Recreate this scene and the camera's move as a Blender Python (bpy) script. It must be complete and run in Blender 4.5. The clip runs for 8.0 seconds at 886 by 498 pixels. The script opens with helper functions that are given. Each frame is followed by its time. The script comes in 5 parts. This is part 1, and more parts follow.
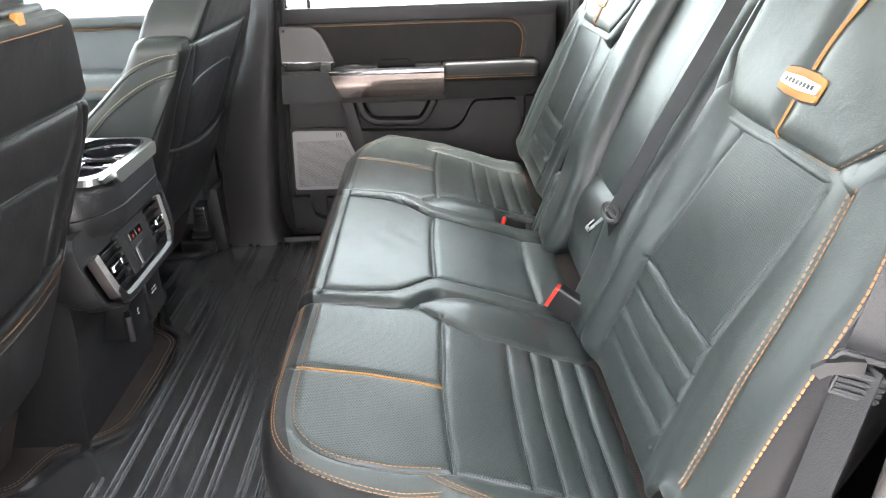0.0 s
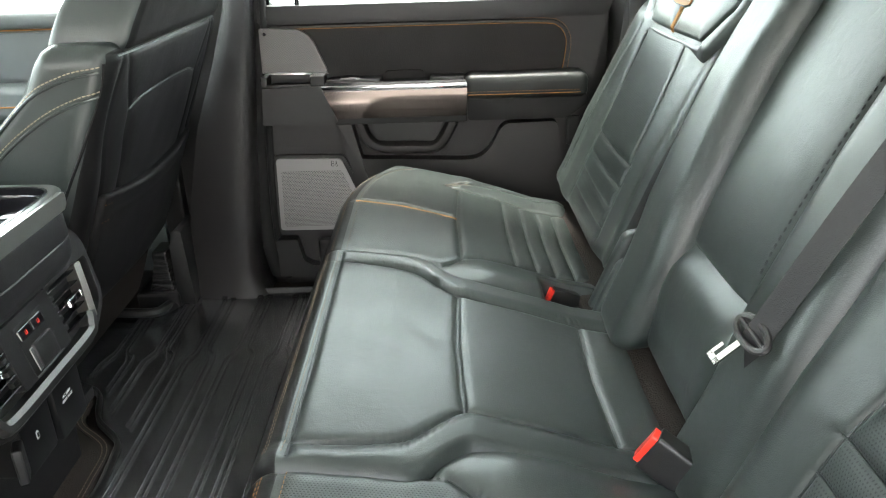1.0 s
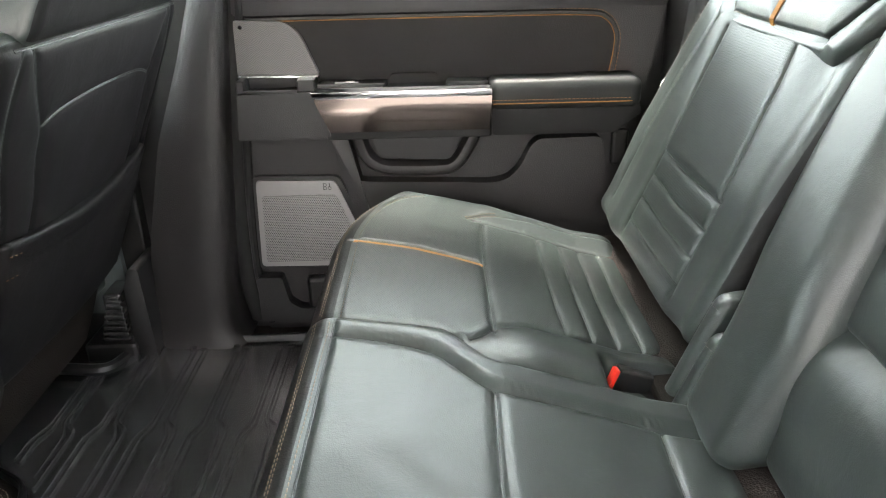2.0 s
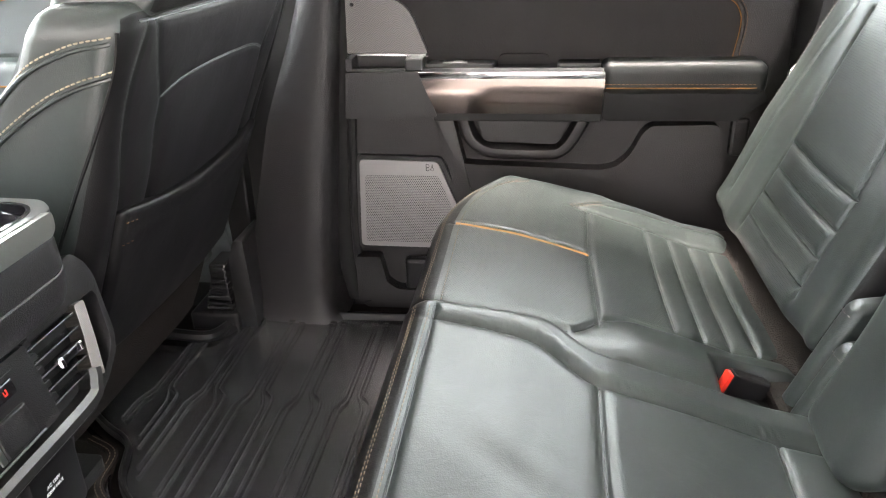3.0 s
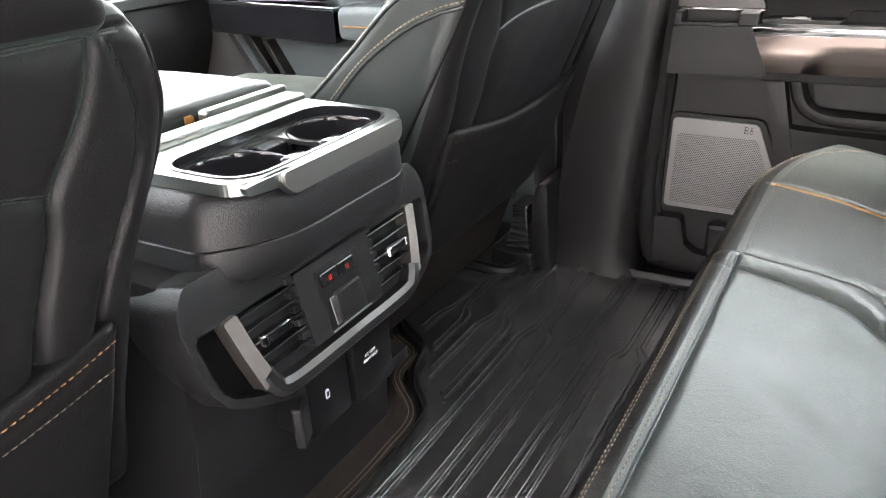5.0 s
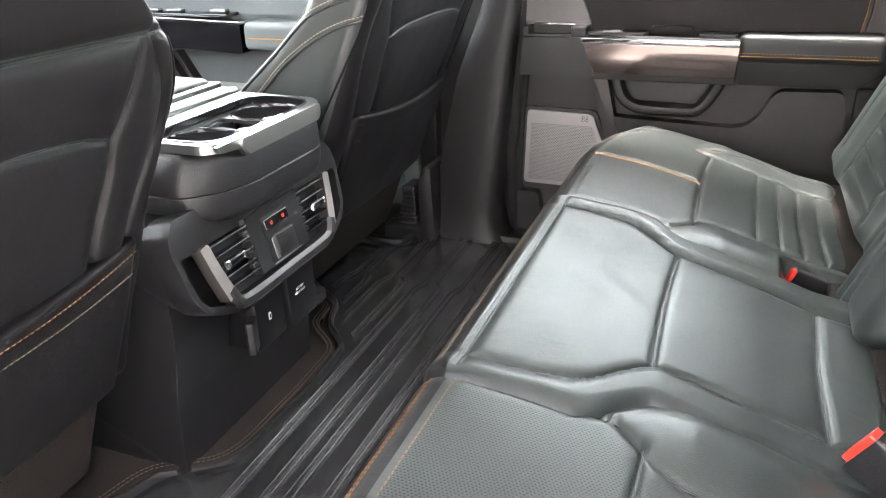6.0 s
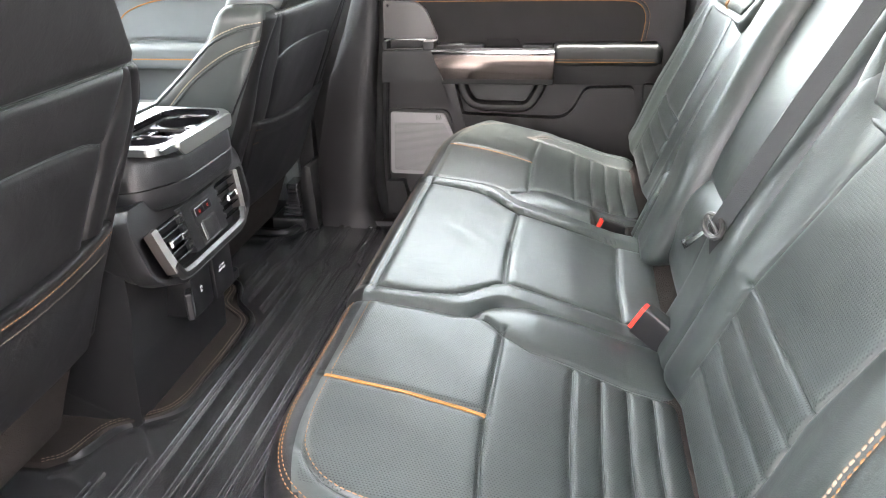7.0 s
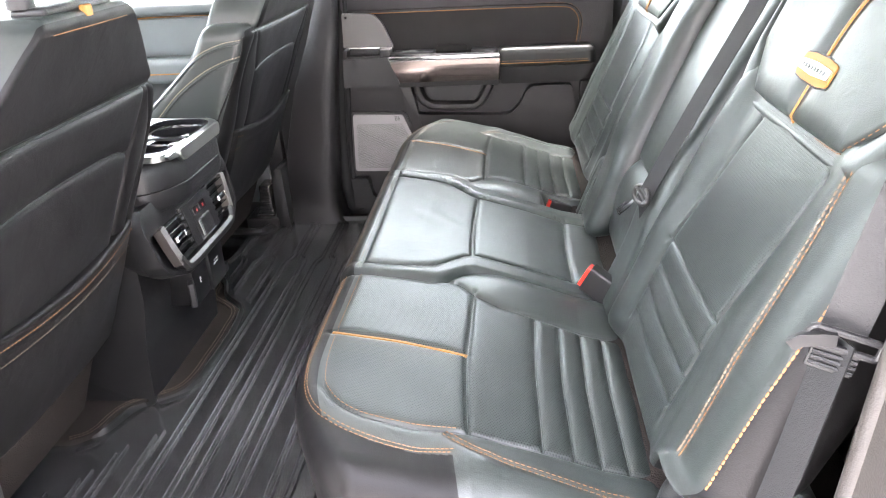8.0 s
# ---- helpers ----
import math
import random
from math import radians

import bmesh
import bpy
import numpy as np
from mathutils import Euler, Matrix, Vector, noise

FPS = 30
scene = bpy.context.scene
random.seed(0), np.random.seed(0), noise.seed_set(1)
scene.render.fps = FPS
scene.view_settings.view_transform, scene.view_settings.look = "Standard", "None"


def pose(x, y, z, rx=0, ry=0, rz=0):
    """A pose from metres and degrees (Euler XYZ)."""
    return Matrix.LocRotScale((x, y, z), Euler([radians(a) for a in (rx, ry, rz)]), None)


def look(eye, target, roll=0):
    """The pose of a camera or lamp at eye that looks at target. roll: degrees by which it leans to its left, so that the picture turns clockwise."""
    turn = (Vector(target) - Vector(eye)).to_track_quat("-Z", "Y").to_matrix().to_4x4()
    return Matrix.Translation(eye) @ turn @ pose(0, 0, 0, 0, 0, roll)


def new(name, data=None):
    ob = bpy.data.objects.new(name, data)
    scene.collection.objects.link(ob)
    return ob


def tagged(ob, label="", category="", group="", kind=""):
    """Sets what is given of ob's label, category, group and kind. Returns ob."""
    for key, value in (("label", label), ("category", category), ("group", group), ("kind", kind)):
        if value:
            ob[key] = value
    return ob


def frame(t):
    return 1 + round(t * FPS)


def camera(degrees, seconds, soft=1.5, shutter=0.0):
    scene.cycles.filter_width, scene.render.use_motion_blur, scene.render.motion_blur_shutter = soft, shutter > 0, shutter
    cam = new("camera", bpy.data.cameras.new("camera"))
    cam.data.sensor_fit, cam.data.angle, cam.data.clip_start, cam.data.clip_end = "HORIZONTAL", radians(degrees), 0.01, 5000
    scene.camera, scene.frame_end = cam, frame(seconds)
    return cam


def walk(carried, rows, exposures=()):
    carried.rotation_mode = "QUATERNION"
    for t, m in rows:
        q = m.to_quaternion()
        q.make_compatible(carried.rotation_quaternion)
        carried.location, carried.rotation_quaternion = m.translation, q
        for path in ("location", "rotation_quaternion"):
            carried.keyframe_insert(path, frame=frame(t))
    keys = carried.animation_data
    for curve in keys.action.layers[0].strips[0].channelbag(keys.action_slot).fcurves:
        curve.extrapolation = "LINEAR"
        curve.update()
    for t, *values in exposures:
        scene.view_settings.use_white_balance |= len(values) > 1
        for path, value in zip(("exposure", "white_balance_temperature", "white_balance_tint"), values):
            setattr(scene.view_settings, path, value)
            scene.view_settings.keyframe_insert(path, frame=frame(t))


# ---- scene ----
cam = camera(61.2, 8.0, 1.1)
PATH = [
    (0, (0.014, -1.231, 0.818), (0.026, 0.604, 0.021), -2.0),
    (0.5, (0.028, -1.072, 0.805), (0.013, 0.761, 0.004), -2.2),
    (1, (-0.011, -0.804, 0.774), (-0.014, 1.03, -0.024), -1.7),
    (1.2, (-0.023, -0.708, 0.755), (-0.027, 1.13, -0.036), -1.5),
    (2.3, (-0.048, -0.477, 0.724), (-0.042, 1.353, -0.08), -1.4),
    (2.5, (-0.05, -0.475, 0.723), (-0.078, 1.353, -0.086), -1.3),
    (3, (-0.061, -0.477, 0.713), (-0.299, 1.329, -0.112), -1.6),
    (3.5, (-0.085, -0.498, 0.69), (-0.682, 1.22, -0.141), -2.8),
    (4, (-0.091, -0.512, 0.678), (-0.934, 1.096, -0.161), -3.7),
    (4.2, (-0.091, -0.513, 0.678), (-0.971, 1.071, -0.167), -3.6),
    (5.3, (-0.051, -0.552, 0.682), (-1.003, 0.989, -0.166), -3.4),
    (5.5, (-0.05, -0.58, 0.684), (-0.945, 1.001, -0.152), -3.4),
    (6, (0.051, -0.802, 0.715), (-0.629, 0.889, -0.109), -1.9),
    (6.5, (0.096, -0.947, 0.754), (-0.372, 0.817, -0.063), -1.3),
    (7, (0.087, -1.099, 0.782), (-0.23, 0.697, -0.039), -1.6),
    (7.5, (0.075, -1.217, 0.825), (-0.152, 0.59, -0.002), -2.2),
    (8, (0.074, -1.285, 0.826), (-0.111, 0.528, 0.003), -3.1),
]
walk(cam, [(t, look(eye, target, roll)) for t, eye, target, roll in PATH], [(0.0, 5.05, 6600, 13), (1.0, 4.80, 6700, 6), (2.5, 5.28, 6900, 14), (3.5, 5.32, 7000, 17), (5.5, 5.08, 6800, 16), (6.0, 5.34, 6800, 17), (6.5, 5.20, 6750, 14), (7.0, 5.44, 6700, 16), (7.5, 5.48, 6700, 18), (8.0, 5.40, 6600, 18)])

# ---- daylight ----
world = bpy.data.worlds.new("sky")
scene.world = world
world.use_nodes = True
wn = world.node_tree
sky = wn.nodes.new("ShaderNodeTexSky")
sky.sky_type = "NISHITA"
sky.sun_disc = False
sky.sun_elevation = radians(74)
sky.sun_rotation = radians(-20)
sky.air_density, sky.dust_density = 1.0, 3.0
wn.nodes["Background"].inputs["Strength"].default_value = 0.15
veil = wn.nodes.new("ShaderNodeHueSaturation")  # thin cloud takes most of the blue out
veil.inputs["Saturation"].default_value = 0.3
wn.links.new(sky.outputs[0], veil.inputs["Color"])
wn.links.new(veil.outputs[0], wn.nodes["Background"].inputs["Color"])
sun = new("sun", bpy.data.lights.new("sun", "SUN"))
sun.data.energy, sun.data.angle, sun.data.color = 1.2, radians(20), (1.0, 0.97, 0.93)
sun.matrix_world = look((-0.34, 0.94, 3.79), (0, 0, 0.3))


# ---- materials ----
def material(name, colour, rough, metal=0.0, grain=None, bump=0.1, vary=0.12, spec=0.5, wear=0.12, stretch=(1, 1, 1), wrinkle=0.0):
    """A surface with fine grain relief, broad colour drift and uneven gloss. grain: size in metres."""
    m = bpy.data.materials.new(name)
    m.use_nodes = True
    n, l = m.node_tree.nodes, m.node_tree.links
    b = n["Principled BSDF"]
    b.inputs["Metallic"].default_value = metal
    b.inputs["Specular IOR Level"].default_value = spec
    co = n.new("ShaderNodeTexCoord")
    mp = n.new("ShaderNodeMapping")
    mp.inputs["Scale"].default_value = stretch
    l.new(co.outputs["Object"], mp.inputs["Vector"])
    big = n.new("ShaderNodeTexNoise")
    big.inputs["Scale"].default_value = 14
    big.inputs["Detail"].default_value = 4
    l.new(mp.outputs[0], big.inputs["Vector"])
    mix = n.new("ShaderNodeMix")
    mix.data_type = "RGBA"
    lo = [c * (1 - vary) for c in colour]
    hi = [c * (1 + vary) for c in colour]
    mix.inputs["A"].default_value, mix.inputs["B"].default_value = (*lo, 1), (*hi, 1)
    l.new(big.outputs["Fac"], mix.inputs["Factor"])
    l.new(mix.outputs["Result"], b.inputs["Base Color"])
    ro = n.new("ShaderNodeMapRange")
    ro.inputs["To Min"].default_value, ro.inputs["To Max"].default_value = rough * (1 - wear), min(1, rough * (1 + wear))
    l.new(big.outputs["Fac"], ro.inputs["Value"])
    l.new(ro.outputs[0], b.inputs["Roughness"])
    if grain:
        fine = n.new("ShaderNodeTexVoronoi")
        fine.inputs["Scale"].default_value = 1 / grain
        l.new(mp.outputs[0], fine.inputs["Vector"])
        soft = n.new("ShaderNodeTexNoise")
        soft.inputs["Scale"].default_value = 0.5 / grain
        soft.inputs["Detail"].default_value = 3
        l.new(mp.outputs[0], soft.inputs["Vector"])
        add = n.new("ShaderNodeMath")
        add.operation = "ADD"
        l.new(fine.outputs["Distance"], add.inputs[0])
        l.new(soft.outputs["Fac"], add.inputs[1])
        bp = n.new("ShaderNodeBump")
        bp.inputs["Strength"].default_value = bump
        bp.inputs["Distance"].default_value = grain * 0.5
        l.new(add.outputs[0], bp.inputs["Height"])
        if wrinkle:
            fold = n.new("ShaderNodeTexNoise")
            fold.inputs["Scale"].default_value, fold.inputs["Detail"].default_value = 38, 5
            fold.inputs["Distortion"].default_value = 1.2
            l.new(mp.outputs[0], fold.inputs["Vector"])
            wp = n.new("ShaderNodeBump")
            wp.inputs["Strength"].default_value, wp.inputs["Distance"].default_value = wrinkle, 0.003
            l.new(fold.outputs["Fac"], wp.inputs["Height"])
            l.new(wp.outputs[0], bp.inputs["Normal"])
        l.new(bp.outputs[0], b.inputs["Normal"])
    return m


def holes(m, axes, pitch, radius, depth=0.0006, dark=0.25):
    """Adds rows of small punched holes to a material, laid out over two of the three axes, every other row shifted."""
    n, l = m.node_tree.nodes, m.node_tree.links
    b = n["Principled BSDF"]
    co = n.new("ShaderNodeTexCoord")
    sep = n.new("ShaderNodeSeparateXYZ")
    l.new(co.outputs["Object"], sep.inputs[0])

    def op(kind, a, c=None):
        k = n.new("ShaderNodeMath")
        k.operation = kind
        for i, v in enumerate((a, c)):
            if v is None:
                continue
            if isinstance(v, (int, float)):
                k.inputs[i].default_value = v
            else:
                l.new(v, k.inputs[i])
        return k.outputs[0]

    u = op("MULTIPLY", sep.outputs[axes[0]], 1 / pitch)
    v = op("MULTIPLY", sep.outputs[axes[1]], 1 / (pitch * 0.866))
    row = op("FLOOR", v)
    shift = op("MULTIPLY", op("MODULO", op("ABSOLUTE", row), 2.0), 0.5)
    fu = op("SUBTRACT", op("FRACT", op("ADD", u, shift)), 0.5)
    fv = op("MULTIPLY", op("SUBTRACT", op("FRACT", v), 0.5), 0.866)
    d = op("SQRT", op("ADD", op("MULTIPLY", fu, fu), op("MULTIPLY", fv, fv)))
    mask = n.new("ShaderNodeMapRange")
    mask.inputs["From Min"].default_value, mask.inputs["From Max"].default_value = radius * 0.75, radius * 1.15
    l.new(d, mask.inputs["Value"])
    old = b.inputs["Base Color"].links[0].from_socket
    mul = n.new("ShaderNodeMix")
    mul.data_type, mul.blend_type = "RGBA", "MULTIPLY"
    mul.inputs["Factor"].default_value = 1
    tone = n.new("ShaderNodeMapRange")
    tone.inputs["To Min"].default_value = dark
    l.new(mask.outputs[0], tone.inputs["Value"])
    l.new(old, mul.inputs["A"])
    l.new(tone.outputs[0], mul.inputs["B"])
    l.new(mul.outputs["Result"], b.inputs["Base Color"])
    gloss = n.new("ShaderNodeMapRange")
    gloss.inputs["To Min"].default_value, gloss.inputs["To Max"].default_value = 0.15, b.inputs["Specular IOR Level"].default_value
    l.new(mask.outputs[0], gloss.inputs["Value"])
    l.new(gloss.outputs[0], b.inputs["Specular IOR Level"])
    bp = n.new("ShaderNodeBump")
    bp.inputs["Strength"].default_value = 0.4
    bp.inputs["Distance"].default_value = depth
    l.new(mask.outputs[0], bp.inputs["Height"])
    if b.inputs["Normal"].links:
        l.new(b.inputs["Normal"].links[0].from_socket, bp.inputs["Normal"])
    l.new(bp.outputs[0], b.inputs["Normal"])
    return m


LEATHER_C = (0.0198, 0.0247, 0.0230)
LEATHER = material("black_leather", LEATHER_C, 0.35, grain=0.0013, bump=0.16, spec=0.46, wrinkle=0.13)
PERF_FLAT = holes(material("perforated_leather_flat", LEATHER_C, 0.36, grain=0.0013, bump=0.12, spec=0.46, wrinkle=0.07), ("X", "Y"), 0.0034, 0.24, 0.0004, 0.55)
PERF_UP = holes(material("perforated_leather_upright", LEATHER_C, 0.36, grain=0.0013, bump=0.12, spec=0.46, wrinkle=0.07), ("Y", "Z"), 0.0034, 0.23, 0.0003, 0.6)
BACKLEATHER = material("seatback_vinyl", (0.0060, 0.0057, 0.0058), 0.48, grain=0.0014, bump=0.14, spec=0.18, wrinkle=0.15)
PLASTIC = material("grained_black_plastic", (0.0095, 0.0093, 0.0095), 0.40, grain=0.0013, bump=0.42, spec=0.45)
PLASTIC_SOFT = material("soft_grey_trim", (0.0165, 0.0150, 0.0154), 0.46, grain=0.0013, bump=0.45, spec=0.42)
ARMREST = material("black_armrest_leather", (0.0115, 0.0132, 0.0130), 0.40, grain=0.0014, bump=0.2, spec=0.32, wrinkle=0.1)
# dark door trim with the front window's light mixed into its base colour
FRONTTRIM_LIT = material("window_lit_front_trim", (0.085, 0.099, 0.102), 0.5, grain=0.0013, bump=0.3)
SUEDE = material("dark_suede", (0.022, 0.0203, 0.0198), 0.95, grain=0.003, bump=0.1, vary=0.25, spec=0.15)
GLOSS = material("gloss_black", (0.008, 0.008, 0.009), 0.08, vary=0.02, wear=0.3)
BRUSHED = material("smoked_metal", (0.105, 0.088, 0.080), 0.13, 1.0, vary=0.05)
CHROME = material("bright_chrome", (0.9, 0.9, 0.9), 0.08, 1.0, vary=0.02)
BEZEL = material("dark_satin_metal", (0.105, 0.108, 0.105), 0.38, 1.0, vary=0.03)
VENTMETAL = material("satin_gunmetal", (0.10, 0.099, 0.097), 0.42, 1.0, vary=0.03)
SATIN = material("satin_silver", (0.25, 0.26, 0.25), 0.34, 1.0, vary=0.03)
LIPMETAL = material("bright_satin_metal", (0.60, 0.61, 0.57), 0.3, 1.0, vary=0.03)
KNURL = material("knurled_metal", (0.24, 0.215, 0.20), 0.42, 1.0, vary=0.03)
GRILLE = material("aluminium", (0.29, 0.285, 0.285), 0.42, 0.85, vary=0.04)
GRILLE_HOLES = holes(material("perforated_aluminium", (0.29, 0.285, 0.285), 0.42, 0.85, vary=0.04), ("X", "Z"), 0.0036, 0.27, dark=0.12)
RUBBER = material("black_rubber", (0.0245, 0.0240, 0.0244), 0.2, grain=0.0015, bump=0.05, vary=0.3, wear=0.3, spec=1.0)
CARPET = material("brown_grey_carpet", (0.023, 0.0188, 0.0165), 1.0, grain=0.0022, bump=0.9, vary=0.4, spec=0.1)
ORANGE = material("orange_leather", (0.27, 0.122, 0.032), 0.55, grain=0.001, bump=0.1, spec=0.2)
THREAD = material("tan_thread", (0.19, 0.088, 0.029), 0.7)
CREAM = material("cream_thread", (0.26, 0.215, 0.15), 0.7)
TANGREY = material("dull_tan_thread", (0.105, 0.075, 0.048), 0.7)
GREYTHREAD = material("grey_thread", (0.16, 0.15, 0.14), 0.7)
RED = material("red_plastic", (0.75, 0.035, 0.02), 0.35)
# extra-dark plastic; on the socket blocks its colour carries the recess shade
RECESS = material("darkened_black_plastic", (0.006, 0.006, 0.0062), 0.45, spec=0.25)
DARK = material("unlit_black", (0.006, 0.006, 0.006), 0.8)
WEB = material("woven_belt", (0.0115, 0.012, 0.0124), 0.5, grain=0.0012, bump=0.4, spec=0.35, stretch=(1, 1, 1))
TONGUE = material("grey_tongue_plastic", (0.020, 0.019, 0.0185), 0.42)
WOOD = material("grey_grain_veneer", (0.10, 0.095, 0.092), 0.35, vary=0.05)
PALE = material("pale_print", (0.7, 0.7, 0.7), 0.6)
HEADLINER = material("grey_headliner", (0.72, 0.72, 0.70), 0.95, grain=0.002, bump=0.3)
SEAL = material("grey_door_seal", (0.024, 0.021, 0.018), 0.6, grain=0.002, bump=0.2)
PAINT = material("body_paint", (0.25, 0.25, 0.26), 0.25, 0.4)
GROUND = material("grey_concrete", (0.52, 0.51, 0.50), 0.9, grain=0.02, bump=0.3)
BLOCKERGREY = material("fill_blocker_grey", (0.36, 0.35, 0.335), 0.9, grain=0.01, bump=0.3)
GLASS = bpy.data.materials.new("tinted_glass")
GLASS.use_nodes = True
gb = GLASS.node_tree.nodes["Principled BSDF"]
gb.inputs["Base Color"].default_value = (0.69, 0.76, 0.725, 1)
gb.inputs["Transmission Weight"].default_value, gb.inputs["Roughness"].default_value = 1.0, 0.0
gb.inputs["IOR"].default_value = 1.02
SIDEGLASS = GLASS.copy()
SIDEGLASS.name = "light_tinted_glass"
SIDEGLASS.node_tree.nodes["Principled BSDF"].inputs["Base Color"].default_value = (0.46, 0.51, 0.485, 1)
PRIVACY = GLASS.copy()  # the darker glass at the back of the cab
PRIVACY.name = "privacy_glass"
PRIVACY.node_tree.nodes["Principled BSDF"].inputs["Base Color"].default_value = (0.48, 0.54, 0.51, 1)


def knurl(m):
    """Fine parallel ridges across the strip, about 1.5 mm apart."""
    n, l = m.node_tree.nodes, m.node_tree.links
    co, w, bp = n.new("ShaderNodeTexCoord"), n.new("ShaderNodeTexWave"), n.new("ShaderNodeBump")
    w.wave_type, w.bands_direction = "BANDS", "Z"
    w.inputs["Scale"].default_value, w.inputs["Distortion"].default_value = 210, 0
    bp.inputs["Strength"].default_value, bp.inputs["Distance"].default_value = 0.6, 0.0006
    l.new(co.outputs["Object"], w.inputs["Vector"])
    l.new(w.outputs["Fac"], bp.inputs["Height"])
    l.new(bp.outputs[0], n["Principled BSDF"].inputs["Normal"])


knurl(KNURL)


def wood_rings(m):
    """Fine curved grain lines."""
    n, l = m.node_tree.nodes, m.node_tree.links
    b = n["Principled BSDF"]
    co, w = n.new("ShaderNodeTexCoord"), n.new("ShaderNodeTexWave")
    w.wave_type, w.rings_direction = "RINGS", "Y"
    w.inputs["Scale"].default_value, w.inputs["Distortion"].default_value = 120, 11
    w.inputs["Detail"].default_value, w.inputs["Detail Scale"].default_value = 2, 0.6
    ramp = n.new("ShaderNodeMix")
    ramp.data_type = "RGBA"
    ramp.inputs["A"].default_value, ramp.inputs["B"].default_value = (0.055, 0.051, 0.049, 1), (0.115, 0.108, 0.104, 1)
    l.new(co.outputs["Object"], w.inputs["Vector"])
    l.new(w.outputs["Fac"], ramp.inputs["Factor"])
    l.new(ramp.outputs["Result"], b.inputs["Base Color"])


wood_rings(WOOD)


# ---- builders ----
def thing(name, label, category, group="", kind="", at=(0, 0, 0)):
    ob = new(name)
    ob.empty_display_size = 0.05
    ob.location = at
    return tagged(ob, label, category, group, kind)


def attach(ob, parent):
    if parent is not None:
        ob.parent = parent
        ob.matrix_parent_inverse = Matrix.Translation(parent.location).inverted() if parent.type == "EMPTY" else Matrix()
    return ob


def finish(name, me, mats, parent=None, label="", smooth=True, kind=""):
    for m in mats if isinstance(mats, (list, tuple)) else [mats]:
        me.materials.append(m)
    if smooth:
        me.polygons.foreach_set("use_smooth", [True] * len(me.polygons))
    ob = attach(new(name, me), parent)
    return tagged(ob, label, kind=kind)


def part(name, bm, mat, parent=None, label="", smooth=False, kind=""):
    bmesh.ops.recalc_face_normals(bm, faces=bm.faces)
    me = bpy.data.meshes.new(name)
    bm.to_mesh(me)
    bm.free()
    if smooth:
        try:
            me.set_sharp_from_angle(angle=radians(40))
        except AttributeError:
            pass
    return finish(name, me, mat, parent, label, smooth, kind)


def prism(points, axis, lo, hi, bevel=0.0, seg=2, taper=0.0):
    """A bevelled block: an outline across one axis, from lo to hi. taper: how far the hi end is drawn in."""
    bm = bmesh.new()
    place = {"y": lambda p, k: (p[0], k, p[1]), "x": lambda p, k: (k, p[0], p[1]), "z": lambda p, k: (p[0], p[1], k)}[axis]
    cx, cy = sum(p[0] for p in points) / len(points), sum(p[1] for p in points) / len(points)
    a = [bm.verts.new(place(p, lo)) for p in points]
    b = []
    for p in points:
        dx, dy = p[0] - cx, p[1] - cy
        k = 1 - taper / max(1e-6, math.hypot(dx, dy))
        b.append(bm.verts.new(place((cx + dx * k, cy + dy * k), hi)))
    bm.faces.new(a[::-1])
    bm.faces.new(b)
    for i in range(len(a)):
        j = (i + 1) % len(a)
        bm.faces.new((a[i], a[j], b[j], b[i]))
    if bevel:
        bmesh.ops.bevel(bm, geom=bm.edges[:], offset=bevel, segments=seg, profile=0.5, affect="EDGES", clamp_overlap=True)
    return bm


def box(lo, hi, bevel=0.0, seg=2):
    return prism([(lo[0], lo[1]), (hi[0], lo[1]), (hi[0], hi[1]), (lo[0], hi[1])], "z", lo[2], hi[2], bevel, seg)


def turned(bm, m):
    bmesh.ops.transform(bm, matrix=m, verts=bm.verts)
    return bm


def rounded(points, radius, n=5):
    """An outline with its corners rounded."""
    out = []
    k = len(points)
    for i in range(k):
        p, a, b = Vector(points[i]), Vector(points[i - 1]), Vector(points[(i + 1) % k])
        r = radius[i] if isinstance(radius, (list, tuple)) else radius
        u, v = (a - p), (b - p)
        r = min(r, u.length * 0.45, v.length * 0.45)
        u, v = p + u.normalized() * r, p + v.normalized() * r
        for t in range(n + 1):
            t /= n
            out.append(tuple((1 - t) ** 2 * u + 2 * t * (1 - t) * p + t * t * v))
    return out


def smooth_line(points, n=8):
    """Points along a Catmull-Rom curve through the given ones."""
    p = [np.array(q, float) for q in points]
    p = [2 * p[0] - p[1], *p, 2 * p[-1] - p[-2]]
    out = []
    for i in range(1, len(p) - 2):
        for t in np.linspace(0, 1, n, endpoint=False):
            a, b, c, d = p[i - 1 : i + 3]
            out.append(0.5 * (2 * b + (c - a) * t + (2 * a - 5 * b + 4 * c - d) * t**2 + (3 * b - a - 3 * c + d) * t**3))
    return [*out, p[-2]]


def even(points, step):
    """Points at even steps along a polyline."""
    p = np.array(points, float)
    s = np.r_[0, np.cumsum(np.linalg.norm(np.diff(p, axis=0), axis=1))]
    at = np.linspace(0, s[-1], max(2, int(s[-1] / step) + 1))
    return np.stack([np.interp(at, s, p[:, i]) for i in range(p.shape[1])], 1)


